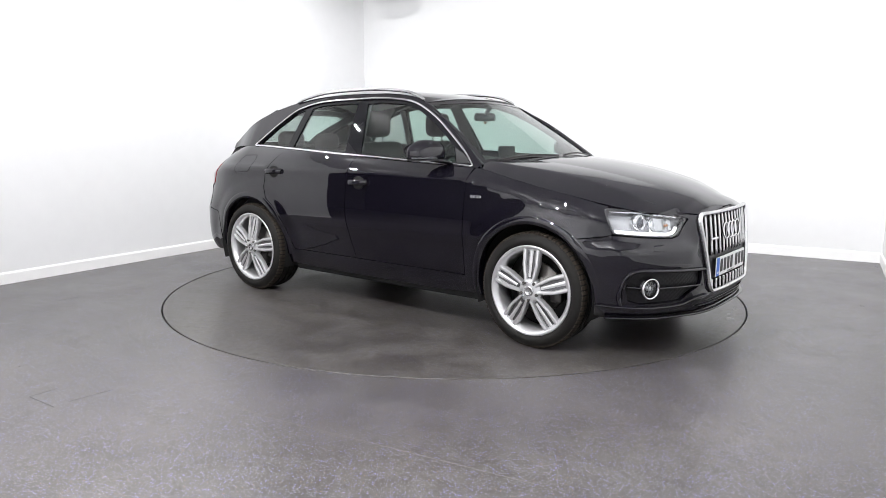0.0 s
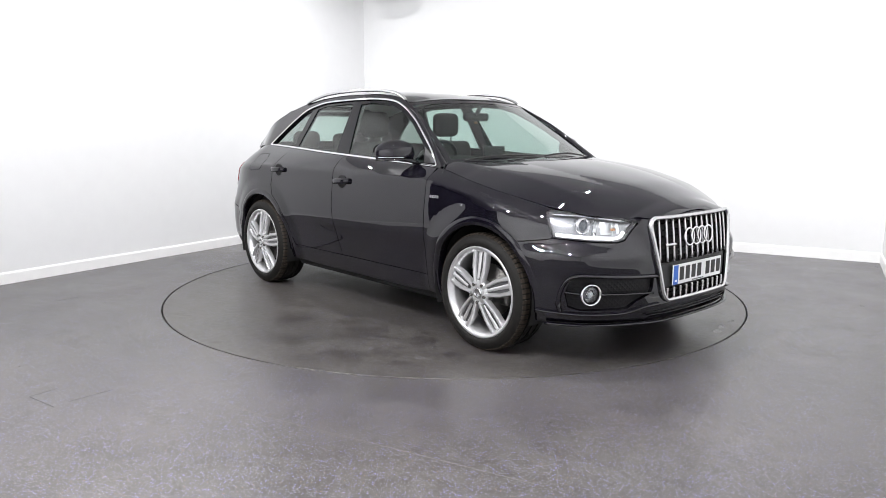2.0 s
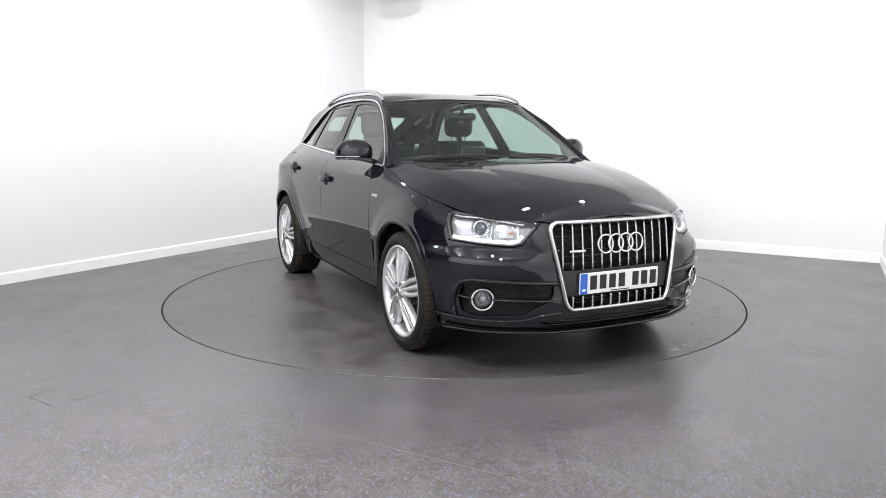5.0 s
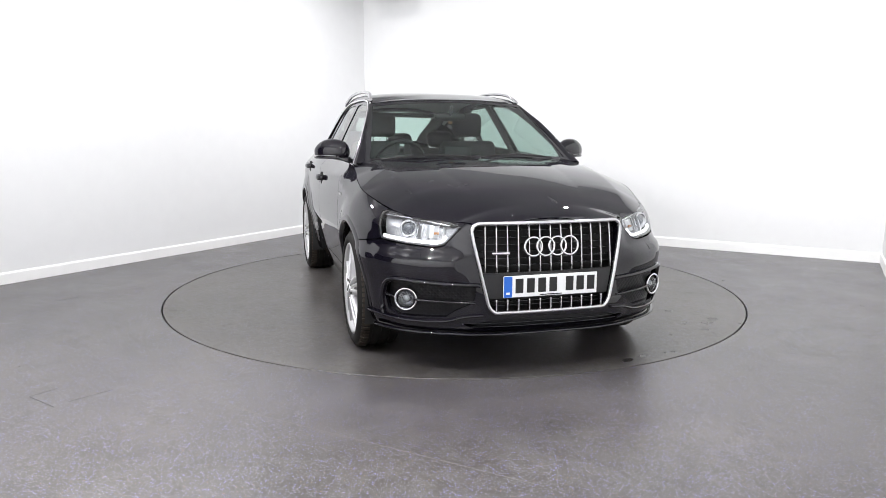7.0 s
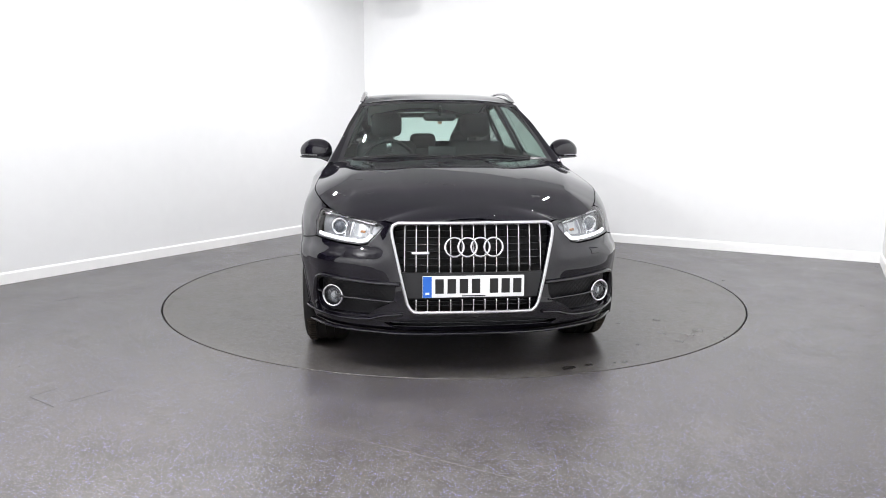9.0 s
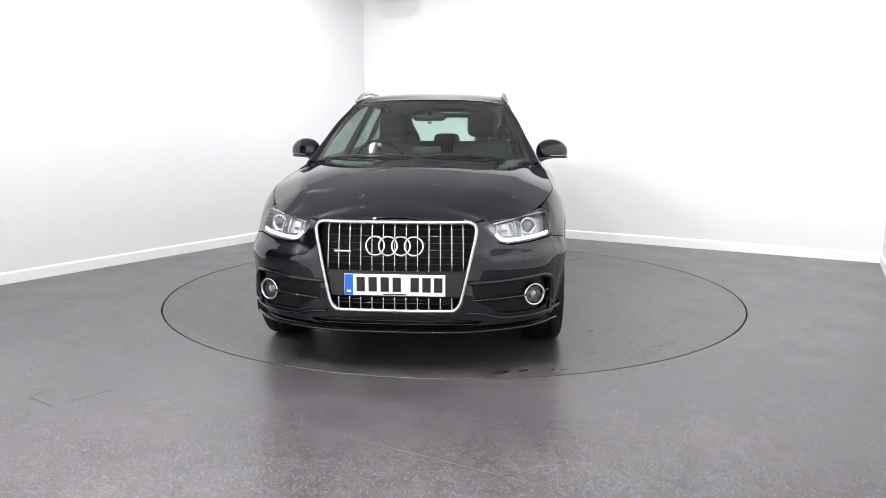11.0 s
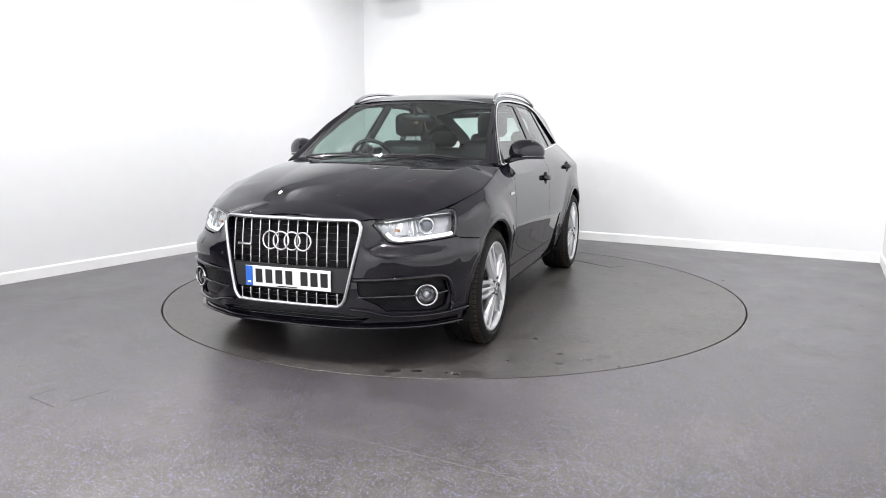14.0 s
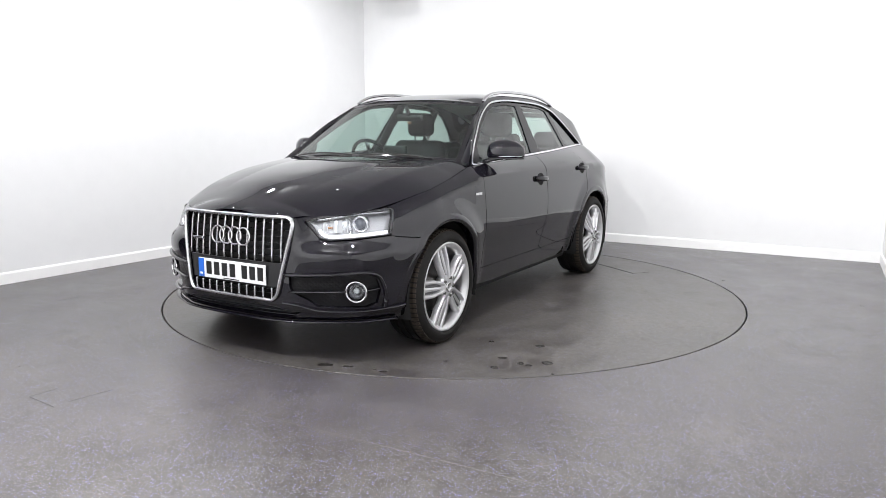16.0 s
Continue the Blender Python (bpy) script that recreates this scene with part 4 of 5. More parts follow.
for sx in (1, -1):
    rows = []
    for k in range(21):
        t = k / 20
        y = -0.86 + t * (0.86 - 0.27)
        a = house(y, cant_z(y))
        b = screen(1.0, t)
        mid = (a + b) / 2 + Vector((0.013, -0.008, 0.010)) * (1 - 0.9 * smooth01(0.55, 1.0, t))
        row = [a, a * 0.56 + mid * 0.5 - b * 0.06, mid, b * 0.56 + mid * 0.5 - a * 0.06, b]
        rows.append([Vector((sx * p.x, p.y, p.z)) for p in (row if sx > 0 else row[::-1])])
    part("a_pillar", grid_bm(rows), PAINT, car)

roof_c = curve_of([(-0.36, 1.488), (-0.2, 1.515), (0, 1.545), (0.3, 1.568), (0.6, 1.576), (0.9, 1.568), (1.2, 1.54), (1.5, 1.495), (1.75, 1.45)])
_ry = np.linspace(-0.27, 1.35, 60)
_rx = np.array([house(y, cant_z(y)).x for y in _ry])


def roof(x, y):
    ye = max(y, -0.27)
    xe, ze = float(np.interp(ye, _ry, _rx)), cant_z(ye)
    u = min(abs(x) / xe, 1.02)
    return Vector((x, y, ze + (roof_c(y) - ze) * (1 - u ** 2.6)))


head = [(x, screen(x / 0.586, 1.0).y + 0.004) for x in np.linspace(-0.58, 0.58, 21)]
roof_loop = head + [(float(np.interp(y, _ry, _rx)), y) for y in np.linspace(-0.25, 1.34, 40)] + [(-float(np.interp(y, _ry, _rx)), y) for y in np.linspace(1.34, -0.25, 40)]
panel("roof", PAINT, roof_loop, roof, car, lip=0.01, step=0.04)
# roof spoiler, rear pillars, rear window, tailgate
def rear_edge(t):
    """The outer edge of the rear window, from the roof down."""
    y = 1.34 + 0.615 * t
    p = house(y, cant_z(y))
    return Vector((p.x - 0.055 * smooth01(0, 0.25, t) - 0.01, y + 0.022, p.z + 0.006))


inner = [rear_edge(k / 24) for k in range(25)]
rows = []
for k in range(21):
    t = k / 20
    a = roof(0.55 * (t * 2 - 1), 1.335)
    rows.append([a] + [Vector(((t * 2 - 1) * (0.55 - 0.12 * j / 5), 1.335 + 0.14 * j / 5, a.z + (1.446 - 0.050 * abs(t * 2 - 1) ** 2.5 - a.z) * (j / 5))) for j in range(1, 6)])
part("roof_spoiler", grid_bm(rows, 0.025), PAINT, car)
for sx in (1, -1):
    rows = []
    for k, b in enumerate(inner):
        t = k / (len(inner) - 1)
        y = 1.34 + t * (1.955 - 1.34)
        a = house(y, cant_z(y))
        mid = (a + b) / 2 + Vector((0.004, 0.004, 0.003))
        row = [a, (a + mid) / 2 + Vector((0.001, 0, 0.001)), mid, (mid + b) / 2, b]
        rows.append([Vector((sx * p.x, p.y, p.z)) for p in (row[::-1] if sx > 0 else row)])
    part("rear_pillar", grid_bm(rows), PAINT, car)
rows = [[Vector((u * rear_edge(t).x, rear_edge(t).y + 0.06 * (1 - u * u), rear_edge(t).z + 0.022 * (1 - u * u) * (1 - 0.5 * t))) for u in np.linspace(-1, 1, 15)] for t in np.linspace(0.06, 1, 9)]
part("rear_window", grid_bm(rows), GLASS_REAR, car)
for sx in (1, -1):
    rows = [[Vector((sx * u * (rear_edge(t).x - 0.012), rear_edge(t).y - 0.016 + 0.06 * (1 - u * u), rear_edge(t).z - 0.020 + 0.022 * (1 - u * u) * (1 - 0.5 * t))) for u in (0.74 - 0.02 * t, 0.80, 0.90, 1.0)] for t in np.linspace(0.02, 1, 13)]
    part("d_pillar_trim", grid_bm(rows, 0.006), DASH, car)
rows = [[Vector((u * (rear_edge(t).x - 0.012), rear_edge(t).y - 0.016 + 0.06 * (1 - u * u), rear_edge(t).z - 0.022 + 0.022 * (1 - u * u) * (1 - 0.5 * t))) for u in np.linspace(-0.80, 0.80, 11)] for t in (0.0, 0.10, 0.20)]
part("tailgate_trim", grid_bm(rows, 0.006), DASH, car)
S0, S1 = s_at_y(1.96), S_END
tg = [(S0 + 0.02, 0.80), (S0 + 0.02, 0.63), (S_END, 0.63), (S_END, 1.03), (s_at_y(2.1), 1.065), (S0 + 0.06, 1.095), (S0 - 0.02, 1.105), (S0 - 0.04, 1.0)]
both("tailgate_panel", PAINT, tg, shell, car, step=0.04)
rb = [(s_at_y(1.735), 0.26), (S_END, 0.26), (S_END, 0.622), (s_at_y(1.96), 0.615), (s_at_y(1.785), 0.595)]
both("rear_bumper", PAINT, rb, shell, car, step=0.04)
tl = [(s_at_y(1.865), 0.985), (s_at_y(1.93), 0.825), (s_at_y(1.965), 0.81), (s_at_y(2.16), 0.80), (s_at_y(2.15), 0.955), (s_at_y(1.98), 0.99)]
both("tail_light", RED_LENS, tl, lambda a, b: shell(a, b, 0.004), car, label="red tail light")
deck_rows = [[Vector((u * (0.43 + 0.06 * t), 1.955 + 0.07 * t + 0.06 * (1 - u * u), 1.160 - 0.115 * t)) for u in np.linspace(-1, 1, 11)] for t in (0, 0.5, 1)]
part("tailgate_ledge", grid_bm(deck_rows), PAINT, car)

# ---- side windows ----
CHROME_LOOP = [(1.475, 1.145), (1.28, 1.292), (1.10, 1.407), (0.98, 1.450), (0.79, 1.484), (0.48, 1.497), (0.18, 1.499), (-0.07, 1.480), (-0.22, 1.438), (-0.40, 1.350), (-0.56, 1.246), (-0.71, 1.140), (-0.80, 1.058)]
top_line = [(p.x, p.y) for p in spline([(a, b, 0) for a, b in CHROME_LOOP], 6)]
belt_line = [(y, edge_z(y) + 0.004) for y in np.linspace(-0.79, 1.46, 24)]
opening = top_line + belt_line
outer = [(y, cant_z(y)) for y in np.linspace(-0.855, 1.95, 70)] + [(y, edge_z(y)) for y in np.linspace(1.95, -0.845, 40)]
both("side_frame", PAINT, outer, house, car, holes=[opening], lip=0.02)
b0 = 0.018
fd = [(0.20, edge_z(0.2) + b0), (0.305, 1.462), (0.18, 1.472), (-0.06, 1.455), (-0.20, 1.415), (-0.38, 1.325), (-0.53, 1.225), (-0.60, 1.175), (-0.655, edge_z(-0.65) + b0), (-0.2, edge_z(-0.2) + b0)]
rd = [(0.365, edge_z(0.37) + b0), (0.405, 1.465), (0.48, 1.470), (0.79, 1.458), (0.895, 1.437), (0.965, edge_z(0.965) + b0), (0.65, edge_z(0.65) + b0)]
qg = [(1.035, edge_z(1.03) + b0), (0.975, 1.428), (1.10, 1.391), (1.275, 1.280), (1.432, edge_z(1.43) + b0)]
both("window_frame", BLACK_TRIM, opening, lambda y, z: house(y, z, -0.008), car, holes=[fd, rd, qg], lip=0.02)
for loop in (fd, rd, qg):
    both("side_window", GLASS_DARK if loop is qg else GLASS_SIDE, loop, lambda y, z: house(y, z, -0.013), car, lip=0, label="tinted side window pane")
for sx in (1, -1):
    ring = [house(p[0], p[1], 0.002) for p in dense(opening, 0.03)]
    ring = [Vector((sx * p.x, p.y, p.z)) for p in ring]
    part("window_trim", tube_bm(ring, 0.0080, 0.005, up=(sx, 0, 0.4), closed=True, seg=8), CHROME, car, "bright chrome strip round the side windows")
    # roof rail on two feet
    rail = spline([(0.600, -0.225, 1.480), (0.598, -0.17, 1.507), (0.590, -0.05, 1.540), (0.582, 0.2, 1.561), (0.582, 0.5, 1.563), (0.585, 0.8, 1.547), (0.598, 1.02, 1.508), (0.605, 1.10, 1.482)], 8)
    rail = [Vector((sx * (house(p.y, cant_z(p.y)).x + 0.004), p.y, p.z)) for p in rail]
    part("roof_rail", tube_bm(rail, 0.016, 0.012, seg=10, taper=lambda t: 0.75 + 0.25 * math.sin(math.pi * t)), SATIN, car, "brushed aluminium roof rail")

# ---- door handles, badges, mirrors ----
for y, z in ((0.095, 0.912), (1.015, 0.955)):
    for sx in (1, -1):
        c = side(y, z)
        bm = lathe_bm([(-0.012, 0.050), (0.0040, 0.050), (0.0045, 0.046), (0.003, 0.024)], 28, "x")
        for v in bm.verts:
            v.co = Vector((sx * (c.x + v.co.x), c.y + v.co.y * 1.05, c.z + v.co.z * 0.92))
        part("handle_cup", bm, BLACK_VOID, car)
        pts = [Vector((sx * (side(y + dy, z).x + o), y + dy, z + 0.004 - 0.04 * dy)) for dy, o in ((-0.088, 0.002), (-0.082, 0.018), (-0.055, 0.032), (0.0, 0.038), (0.05, 0.034), (0.076, 0.022), (0.084, 0.002))]
        part("door_handle", tube_bm(spline(pts, 5), 0.009, 0.020, up=(0, 0, 1), seg=10), PAINT, car)
for sx in (1, -1):
    c = side(-0.905, 0.873)
    for k in range(4):
        part("side_badge", box_bm(sx * c.x - 0.003, sx * c.x + 0.004, -0.945 + k * 0.021, -0.927 + k * 0.021, 0.866, 0.883, 0.001, 1), SATIN, car, smooth=False)
    # mirror: a rounded shell on a foot
    bm = bmesh.new()
    bmesh.ops.create_uvsphere(bm, u_segments=32, v_segments=20, radius=1)
    for v in bm.verts:
        q = v.co.copy()
        q = Vector([math.copysign(abs(a) ** 0.84, a) for a in q])
        x = 0.888 + 0.114 * q.x
        z = 1.125 + (0.088 * q.z * (1 - 0.28 * max(q.x, 0) ** 2) if q.z > 0 else 0.042 * math.tanh(2.2 * q.z))
        y = -0.500 + (0.062 if q.y > 0 else 0.085) * q.y * (1 - 0.15 * max(q.x, 0)) + 0.045 * q.x
        v.co = Vector((sx * x, y, z))
    bmesh.ops.recalc_face_normals(bm, faces=bm.faces[:])
    mirror = part("wing_mirror", bm, PAINT, car, "rounded dark wing mirror")
    part("mirror_foot", tube_bm([Vector((sx * x, y, z)) for x, y, z in ((0.775, -0.62, 1.065), (0.82, -0.58, 1.082), (0.87, -0.53, 1.090))], 0.045, 0.016, seg=10), BLACK_GLOSS, mirror)
    pts = [Vector((sx * (0.885 + 0.116 * math.cos(a)), -0.503 + 0.045 * math.cos(a) - 0.083 * math.sin(a) * (1 - 0.15 * max(math.cos(a), 0)), 1.086)) for a in np.linspace(-0.2, math.pi + 0.2, 24)]
    part("mirror_trim", tube_bm(pts, 0.0035, 0.006, seg=8), BLACK_GLOSS, mirror)
    part("indicator", tube_bm([p + Vector((0, 0, 0.014)) for p in pts[3:13]], 0.0022, 0.0022, seg=6), LAMP_GREY, mirror)
    gl = bmesh.new()
    bmesh.ops.create_circle(gl, segments=28, radius=1, cap_ends=True)
    for v in gl.verts:
        v.co = Vector((sx * (0.885 + 0.095 * v.co.x), -0.437 + 0.04 * v.co.x, 1.140 + 0.055 * v.co.y))
    part("mirror_glass", gl, CHROME, mirror)
    # black triangle at the mirror's foot
    tri = [(-0.665, edge_z(-0.66) + 0.016), (-0.615, 1.168), (-0.70, 1.128), (-0.775, 1.070)]
    panel("mirror_triangle", BLACK_PLASTIC, tri, lambda y, z: house(y, z, -0.004), car, lip=0.003, mirror=sx < 0)

# ---- wipers ----
for x0, x1, u0 in ((-0.05, -0.62, 0.02), (0.55, 0.02, 0.02)):
    pts = []
    for k in range(12):
        x = x0 + (x1 - x0) * k / 11
        u = x / 0.72
        p = screen(u, 0.03 + 0.035 * math.sin(math.pi * k / 11))
        pts.append(p + Vector((0, -0.012, 0.010)))
    part("wiper", tube_bm(pts, 0.007, 0.006, seg=6), BLACK_PLASTIC, car)

# ---- wheels ----
def spoke_bm(side_y):
    """One of the two bars of a spoke pair, along +z, with a raised ridge."""
    bm = bmesh.new()
    rows = []
    for k in range(9):
        t = k / 8
        r = 0.052 + t * 0.205
        off = side_y * (0.021 + 0.021 * min(t * 2.0, 1.0))
        w = 0.0105 + 0.0035 * t
        face = 0.014 - 0.022 * t
        prof = [(-w, -0.035), (-w, -0.004), (-w * 0.62, 0.004), (-w * 0.2, 0.0055), (w * 0.2, 0.0055), (w * 0.62, 0.004), (w, -0.004), (w, -0.035)]
        rows.append([bm.verts.new((face + o, off + a, r)) for a, o in prof])
    for a, b in zip(rows, rows[1:]):
        for j in range(7):
            bm.faces.new((a[j], a[j + 1], b[j + 1], b[j]))
    bm.faces.new(rows[0])
    bm.faces.new(rows[-1])
    bmesh.ops.recalc_face_normals(bm, faces=bm.faces[:])
    return bm


def build_wheel():
    """A wheel whose outer face looks along +x, with the face of the rim at x = 0."""
    w = part("wheel", lathe_bm([(-0.19, 0.245), (-0.19, 0.238), (-0.03, 0.232), (-0.012, 0.240), (0.0, 0.252), (0.008, 0.262), (0.006, 0.270), (-0.004, 0.272), (-0.012, 0.266), (-0.18, 0.262)], 72, "x", True), ALLOY, car, "silver five twin-spoke alloy wheel with a low-profile tyre")
    R, H = 0.345, 0.130
    prof = [(-0.235, 0.262), (-0.240, 0.285), (-0.236, 0.315), (-0.222, 0.336), (-0.20, 0.3435)]
    for g in (-0.165, -0.115, -0.065):
        prof += [(g - 0.006, R), (g - 0.005, R - 0.007), (g + 0.005, R - 0.007), (g + 0.006, R)]
    prof += [(-0.028, 0.3435), (-0.008, 0.336), (0.008, 0.318), (0.0145, 0.298), (0.014, 0.284), (0.008, 0.277), (0.004, 0.272), (-0.01, 0.262)]
    soften(part("tyre", lathe_bm(prof, 96, "x", True), RUBBER, w), 50)
    # shoulder tread blocks
    bm = bmesh.new()
    for i in range(72):
        a = 2 * math.pi * i / 72
        for x0, x1, r0, r1 in ((-0.052, -0.022, 0.3455, 0.3445), (-0.022, -0.006, 0.3445, 0.3375)):
            vs = []
            for da in (-0.030, 0.030):
                for x, r in ((x0, r0), (x1, r1)):
                    for dr in (-0.006, 0.002):
                        vs.append(bm.verts.new((x, (r + dr) * math.cos(a + da), (r + dr) * math.sin(a + da))))
            for f in ((1, 3, 7, 5), (0, 4, 6, 2), (0, 1, 5, 4), (2, 6, 7, 3), (0, 2, 3, 1), (4, 5, 7, 6)):
                bm.faces.new([vs[j] for j in f])
    bmesh.ops.recalc_face_normals(bm, faces=bm.faces[:])
    tagged(part("tread_pattern", bm, TREAD, w, smooth=False), kind="stuff")
    for i in range(5):
        rot = Matrix.Rotation(2 * math.pi * i / 5, 4, "X")
        for sy in (-1, 1):
            bm = spoke_bm(sy)
            bmesh.ops.transform(bm, matrix=rot, verts=bm.verts[:])
            soften(part("spoke", bm, ALLOY, w), 40)
        bm = bmesh.new()
        rows = []
        for k in range(7):
            t = k / 6
            r = 0.085 + t * 0.165
            hw = 0.0085 + 0.005 * t
            face = 0.008 - 0.022 * t
            rows.append([bm.verts.new((face + o, a, r)) for a, o in ((-hw, 0), (-hw * 0.4, 0.006), (hw * 0.4, 0.006), (hw, 0))])
        for a, b in zip(rows, rows[1:]):
            for j in range(3):
                bm.faces.new((a[j], a[j + 1], b[j + 1], b[j]))
        bmesh.ops.transform(bm, matrix=rot, verts=bm.verts[:])
        part("spoke_rib", bm, ALLOY, w)
        # the web between the bars, and the bridge that ties them to the rim
        bm = bmesh.new()
        rows = [[bm.verts.new((0.000 - 0.022 * k / 6, a * (0.020 + 0.021 * min(k / 3, 1.0)), 0.060 + 0.195 * k / 6)) for a in (-1, -0.4, 0.4, 1)] for k in range(7)]
        for a, b in zip(rows, rows[1:]):
            for j in range(3):
                bm.faces.new((a[j], a[j + 1], b[j + 1], b[j]))
        bmesh.ops.transform(bm, matrix=rot, verts=bm.verts[:])
        part("spoke_web", bm, ALLOY_DARK, w)
        bm = box_bm(-0.030, -0.003, -0.052, 0.052, 0.240, 0.262, 0.004, 2)
        bmesh.ops.transform(bm, matrix=rot, verts=bm.verts[:])
        part("spoke_bridge", bm, ALLOY, w)
        bolt = lathe_bm([(-0.01, 0.0095), (0.020, 0.0095), (0.021, 0.006), (0.012, 0.005)], 12, "x")
        a = 2 * math.pi * (i + 0.5) / 5
        bmesh.ops.translate(bolt, verts=bolt.verts[:], vec=(0, 0.056 * -math.sin(a), 0.056 * math.cos(a)))
        part("wheel_bolt", bolt, STEEL, w)
    part("hub", lathe_bm([(-0.04, 0.075), (0.000, 0.073), (0.008, 0.066), (0.010, 0.036)], 40, "x"), ALLOY, w)
    part("hub_cap", lathe_bm([(0.0, 0.031), (0.016, 0.031), (0.019, 0.027), (0.020, 0.022), (0.018, 0.020), (0.018, 0.001)], 32, "x"), SATIN, w)
    part("brake_disc", lathe_bm([(-0.115, 0.06), (-0.115, 0.155), (-0.095, 0.155), (-0.095, 0.085), (-0.06, 0.080), (-0.06, 0.02)], 48, "x"), STEEL, w)
    part("brake_back", lathe_bm([(-0.15, 0.02), (-0.15, 0.24), (-0.145, 0.24), (-0.145, 0.02)], 40, "x", True), BLACK_VOID, w)
    cal = box_bm(-0.135, -0.075, 0.085, 0.165, -0.07, 0.07, 0.015)
    part("brake_caliper", cal, STEEL, w)
    return w


wheel = build_wheel()
FACE_X = 0.893
wheel.matrix_basis = Matrix.Translation((FACE_X, -AXLE, HUB_Z)) @ Matrix.Rotation(radians(14), 4, "X")
copy_thing(wheel, Matrix.Translation((FACE_X, AXLE, HUB_Z)) @ Matrix.Rotation(radians(40), 4, "X"))
copy_thing(wheel, Matrix.Translation((-FACE_X, -AXLE, HUB_Z)) @ Matrix.Rotation(math.pi, 4, "Z") @ Matrix.Rotation(radians(0), 4, "X"))
copy_thing(wheel, Matrix.Translation((-FACE_X, AXLE, HUB_Z)) @ Matrix.Rotation(math.pi, 4, "Z") @ Matrix.Rotation(radians(-8), 4, "X"))

# ---- the cabin ----
def cushion(x0, x1, y0, y1, z0, z1, bevel=0.05):
    return box_bm(x0, x1, y0, y1, z0, z1, bevel, 4)


def tilted(bm, pivot, degrees):
    bmesh.ops.rotate(bm, verts=bm.verts[:], cent=pivot, matrix=Matrix.Rotation(radians(degrees), 3, "X"))
    return bm


def headrest(x, y, z, parent, w=0.125, h=0.098):
    bm = cushion(x - w, x + w, y - 0.055, y + 0.055, z - h, z + h, 0.054)
    hr = part("headrest", bm, CLOTH, parent)
    for dx in (-0.06, 0.06):
        part("headrest_post", tube_bm([(x + dx, y, z - h - 0.06), (x + dx, y, z - h + 0.03)], 0.006), CHROME, parent)
    return hr


for x in (-0.37, 0.37):
    seat = part("front_seat", cushion(x - 0.25, x + 0.25, -0.25, 0.27, 0.50, 0.66), CLOTH, car, "dark cloth front seat")
    part("backrest", tilted(cushion(x - 0.245, x + 0.245, 0.20, 0.33, 0.60, 1.20, 0.06), (x, 0.26, 0.62), -14), CLOTH, seat)
    headrest(x, 0.405, 1.315, seat)
bench = part("rear_seat", cushion(-0.64, 0.64, 0.72, 1.22, 0.50, 0.68), CLOTH, car, "dark cloth rear bench seat")
part("backrest", tilted(cushion(-0.64, 0.64, 1.16, 1.30, 0.62, 1.13, 0.05), (0, 1.2, 0.62), -18), CLOTH, bench)
for x in (-0.40, 0.0, 0.40):
    headrest(x, 1.365, 1.185 - (0.02 if x == 0 else 0), bench, 0.125, 0.075)
part("cabin_floor", box_bm(-0.74, 0.74, -0.85, 1.9, 0.36, 0.40), DASH, car)
part("load_cover", box_bm(-0.56, 0.56, 1.38, 1.88, 1.02, 1.035, 0.005), DASH, car)
for sx in (1, -1):
    part("door_card", grid_bm([[Vector((sx * 0.76, y, 0.40)), Vector((sx * 0.765, y, 0.8)), Vector((sx * (BELT_X(y) - 0.03), y, edge_z(y) + 0.008))] for y in np.linspace(-0.88, 1.98, 14)], 0.02 * sx), DASH, car)
# dashboard with a raised binnacle
rows = []
for u in np.linspace(-1, 1, 21):
    x = 0.73 * u
    hump = 0.030 * math.exp(-((x + 0.37) / 0.17) ** 2)
    yb = -0.97 + 0.14 * u * u
    rows.append([Vector((x, yb, 1.055 - 0.03 * u * u)), Vector((x, yb + 0.20, 1.062)), Vector((x, yb + 0.38, 1.075 + hump)), Vector((x, -0.50, 1.055 + hump)), Vector((x, -0.44, 0.98 + hump)), Vector((x, -0.43, 0.80)), Vector((x, -0.52, 0.50))])
part("dashboard", grid_bm(rows, 0.01), DASH, car, "dark soft dashboard with an instrument hood")
part("display", box_bm(-0.10, 0.10, -0.545, -0.525, 1.068, 1.160, 0.008), BLACK_PLASTIC, car, "flip-up display on the dashboard")
part("centre_console", box_bm(-0.12, 0.12, -0.5, 0.25, 0.40, 0.68, 0.03), DASH, car)
# steering wheel on the right-hand side
sw_m = Matrix.Translation((-0.37, -0.31, 1.03)) @ Matrix.Rotation(radians(-64), 4, "X")
ring = [Vector((0.182 * math.cos(2 * math.pi * k / 48), 0.182 * math.sin(2 * math.pi * k / 48), 0)) for k in range(48)]
steer = part("steering_wheel", tube_bm(ring, 0.015, 0.015, closed=True, seg=10), BLACK_GLOSS, car, "black leather steering wheel")
steer.matrix_basis = sw_m
part("airbag_pad", lathe_bm([(-0.03, 0.06), (0.0, 0.065), (0.015, 0.05), (0.02, 0.01)], 24, "z"), DASH, steer)
for a in (0, math.pi, -math.pi / 2):
    part("wheel_spoke", tube_bm([(0.05 * math.cos(a), 0.05 * math.sin(a), 0), (0.18 * math.cos(a), 0.18 * math.sin(a), 0)], 0.006, 0.02, up=(0, 1, 0.01) if a != -math.pi / 2 else (1, 0, 0.01)), SATIN, steer)
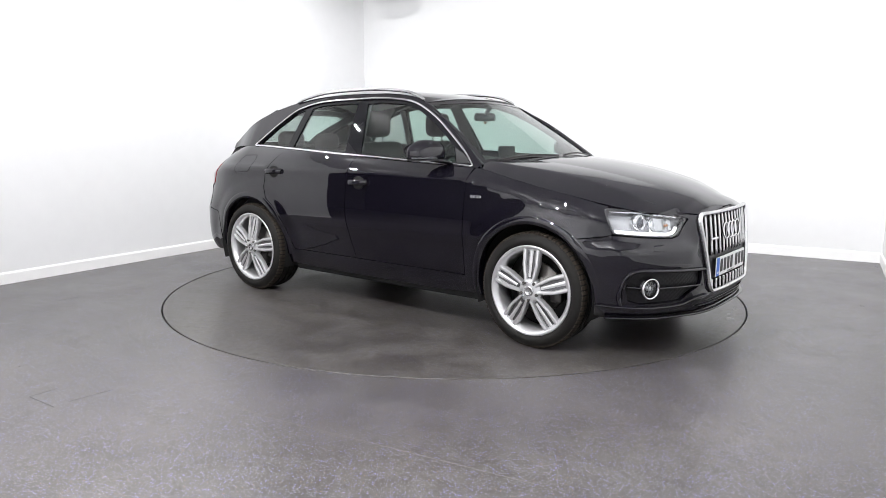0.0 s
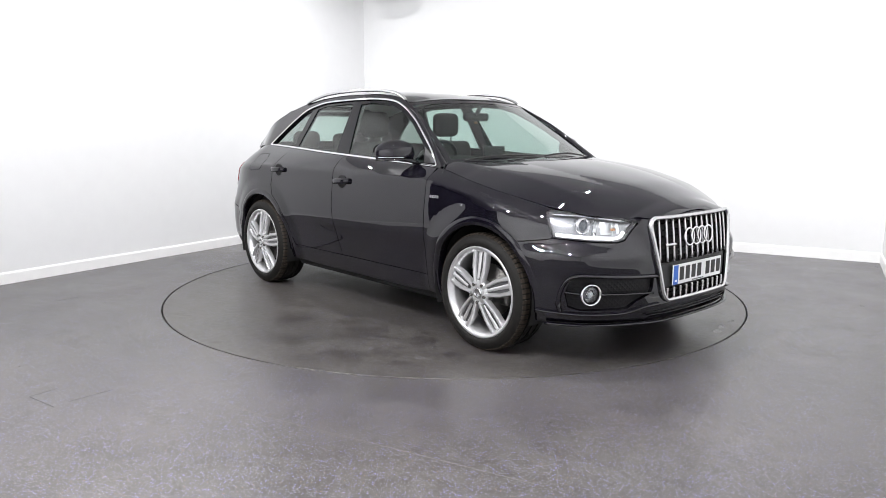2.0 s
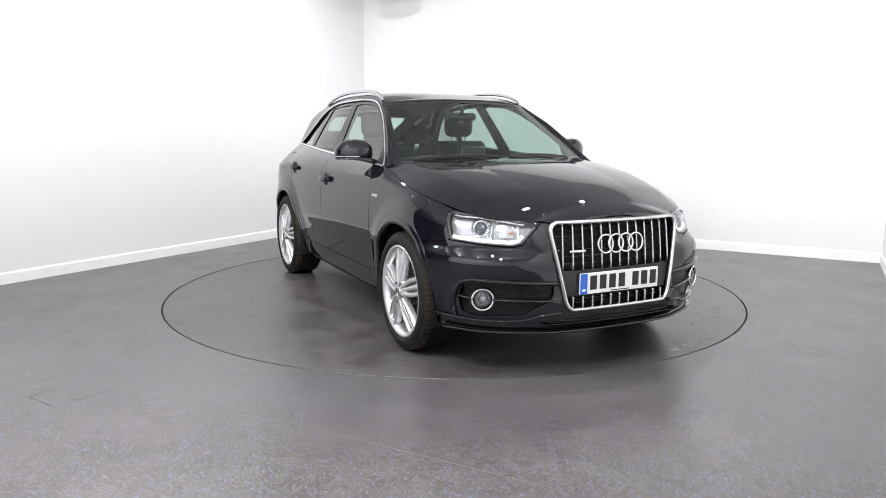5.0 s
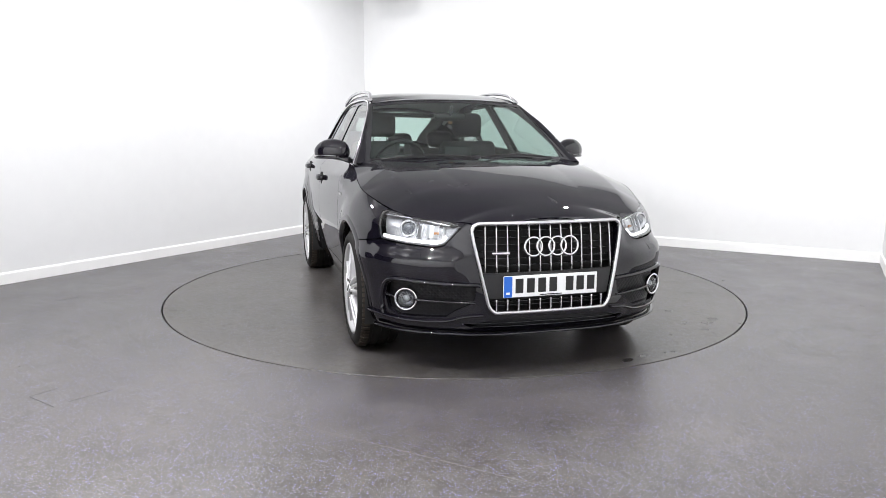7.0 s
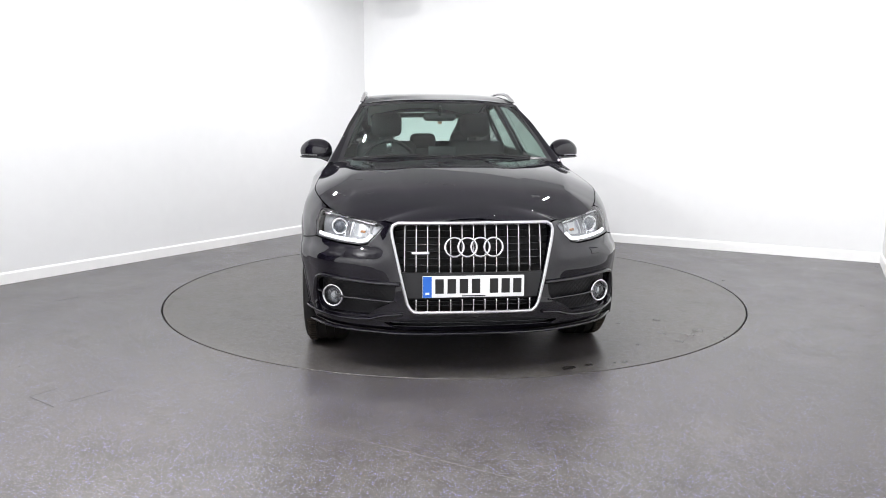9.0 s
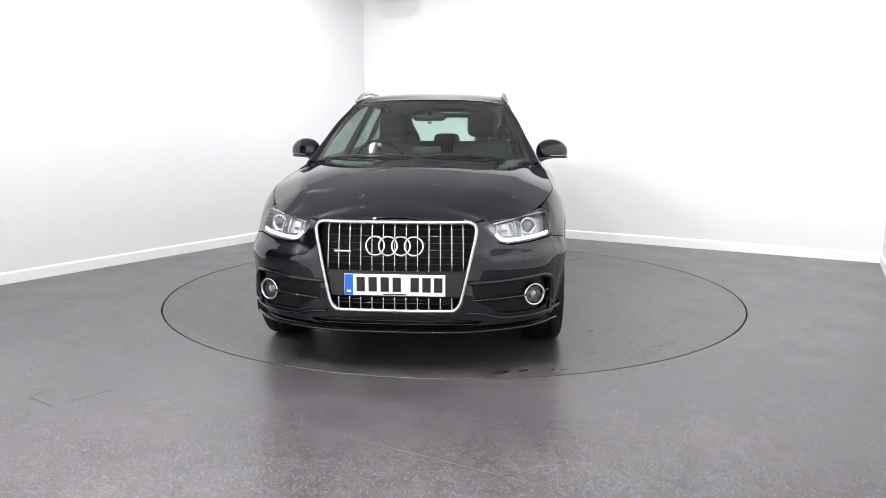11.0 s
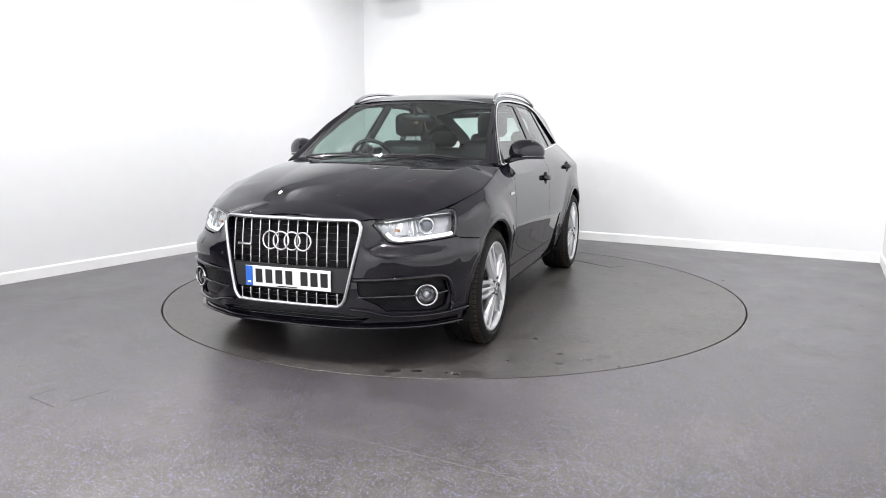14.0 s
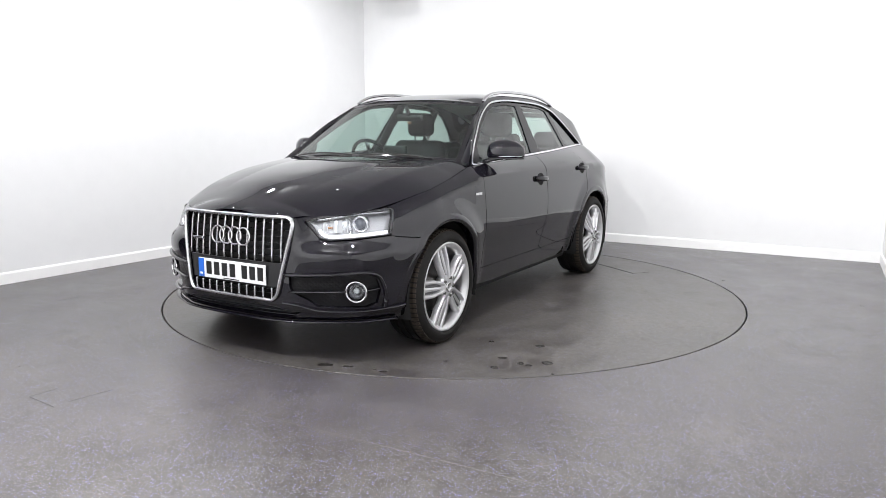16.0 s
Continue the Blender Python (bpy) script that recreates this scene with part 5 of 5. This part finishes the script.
# rear-view mirror and its hanging tag
mir = part("inner_mirror", cushion(-0.12, 0.12, -0.355, -0.325, 1.338, 1.398, 0.028), BLACK_PLASTIC, car)
part("mirror_stalk", tube_bm([(0, -0.345, 1.385), (0, -0.385, 1.440)], 0.018, 0.012, up=(1, 0, 0)), BLACK_PLASTIC, mir)
part("tag", box_bm(-0.016, 0.016, -0.345, -0.339, 1.318, 1.337, 0.002), ORANGE, mir)
rows = [[roof(u * float(np.interp(max(y, -0.27), _ry, _rx)) * 0.96, y) + Vector((0, 0, -0.03)) for u in np.linspace(-1, 1, 11)] for y in np.linspace(-0.26, 1.62, 12)]
part("headliner", grid_bm(rows), HEADLINER, car)
# inner pillars
for sx in (1, -1):
    pts = [house(0.262 + 0.08 * k / 6, 1.09 + 0.40 * k / 6, -0.035) for k in range(7)]
    part("b_pillar_trim", tube_bm([Vector((sx * p.x, p.y, p.z)) for p in pts], 0.055, 0.012, up=(1, 0, 0), seg=8), DASH, car)
    pts = [house(1.0 - 0.06 * k / 6, 1.13 + 0.32 * k / 6, -0.03) for k in range(7)]
    part("c_pillar_trim", tube_bm([Vector((sx * p.x, p.y, p.z)) for p in pts], 0.03, 0.012, up=(1, 0, 0), seg=8), DASH, car)

# ---- ceiling lights ----
LAMP_W = 46.0


def light_strip(a, b, aim, watts=LAMP_W):
    """A slim ceiling light on a bracket, tilted at a place in the room; its diffuser is the lamp."""
    p = room(a, b, CEIL - 0.14)
    m = look(p, room(*aim))
    fix = tagged(new("ceiling_light"), "unseen slim grey tilted ceiling light fitting", "ceiling light", "studio ceiling lights")
    fix.matrix_basis = m
    part("housing", box_bm(-0.10, 0.10, -0.03, 0.03, 0.006, 0.05, 0.006), FIXTURE, fix, smooth=False)
    arm = part("bracket", tube_bm([(0, 0, 0), (0, 0, 0.10)], 0.012), FIXTURE, fix)
    arm.matrix_basis = m.to_3x3().to_4x4().inverted() @ Matrix.Translation((0, 0, 0.04))
    l = bpy.data.lights.new("ceiling_lamp", "AREA")
    l.shape, l.size, l.size_y, l.energy = "RECTANGLE", 0.12, 0.018, watts * 0.89
    l.spread = radians(140)
    l.color = (0.985, 0.98, 1.0)
    o = new("ceiling_lamp", l)
    o.matrix_basis = m


for a in (1.2, 2.6, 4.0, 5.4):
    light_strip(a, 7.2, (a + 0.2, 1.0, 0.3), 22 if a < 2 else 48)
for b in (3.3, 4.8):
    light_strip(0.55, b, (6.0, b - 0.2, 0.0), 14)
# extra lights, added out of view to wash the white walls evenly
for a in (1.0, 2.6, 4.2, 5.6):
    light_strip(a, 2.1, (a + 0.1, 0.0, 0.1), 20)
for b in (2.0, 3.6, 5.2):
    light_strip(2.1, b, (0.0, b + 0.1, 0.1), 25)
# more added rows brighten the side and back walls that the paint mirrors
for b in (2.2, 4.0, 5.8):
    light_strip(4.5, b, (6.4, b + 0.1, 0.5), 34)
for a in (1.0, 2.8, 4.6):
    light_strip(a, 6.6, (a, 8.69, 0.7), 80)


# a round ceiling fitting near the far corner
drum = tagged(new("round_ceiling_light"), "round grey ceiling light drum near the corner", "ceiling light")
drum.matrix_basis = Matrix.Translation((-1.0, 3.12, 0.055))
part("shade", lathe_bm([(2.878, 0.155), (2.872, 0.17), (2.90, 0.18), (2.98, 0.18), (2.985, 0.05)], 40, "z"), LAMP_GREY, drum)
part("stem", tube_bm([(0, 0, 2.98), (0, 0, CEIL - 0.055)], 0.012), FIXTURE, drum)


def motions():
    rows = [(0.5 * k, turn_at(0.5 * k)) for k in range(33)]
    walk(table, [(t, pose(0, 0, 0, 0, 0, a)) for t, a in rows])
    walk(car, [(t, pose(0, 0, 0, 0, 0, a) @ Matrix.Translation((*CAR_ON_TABLE, 0.0))) for t, a in rows])


motions()
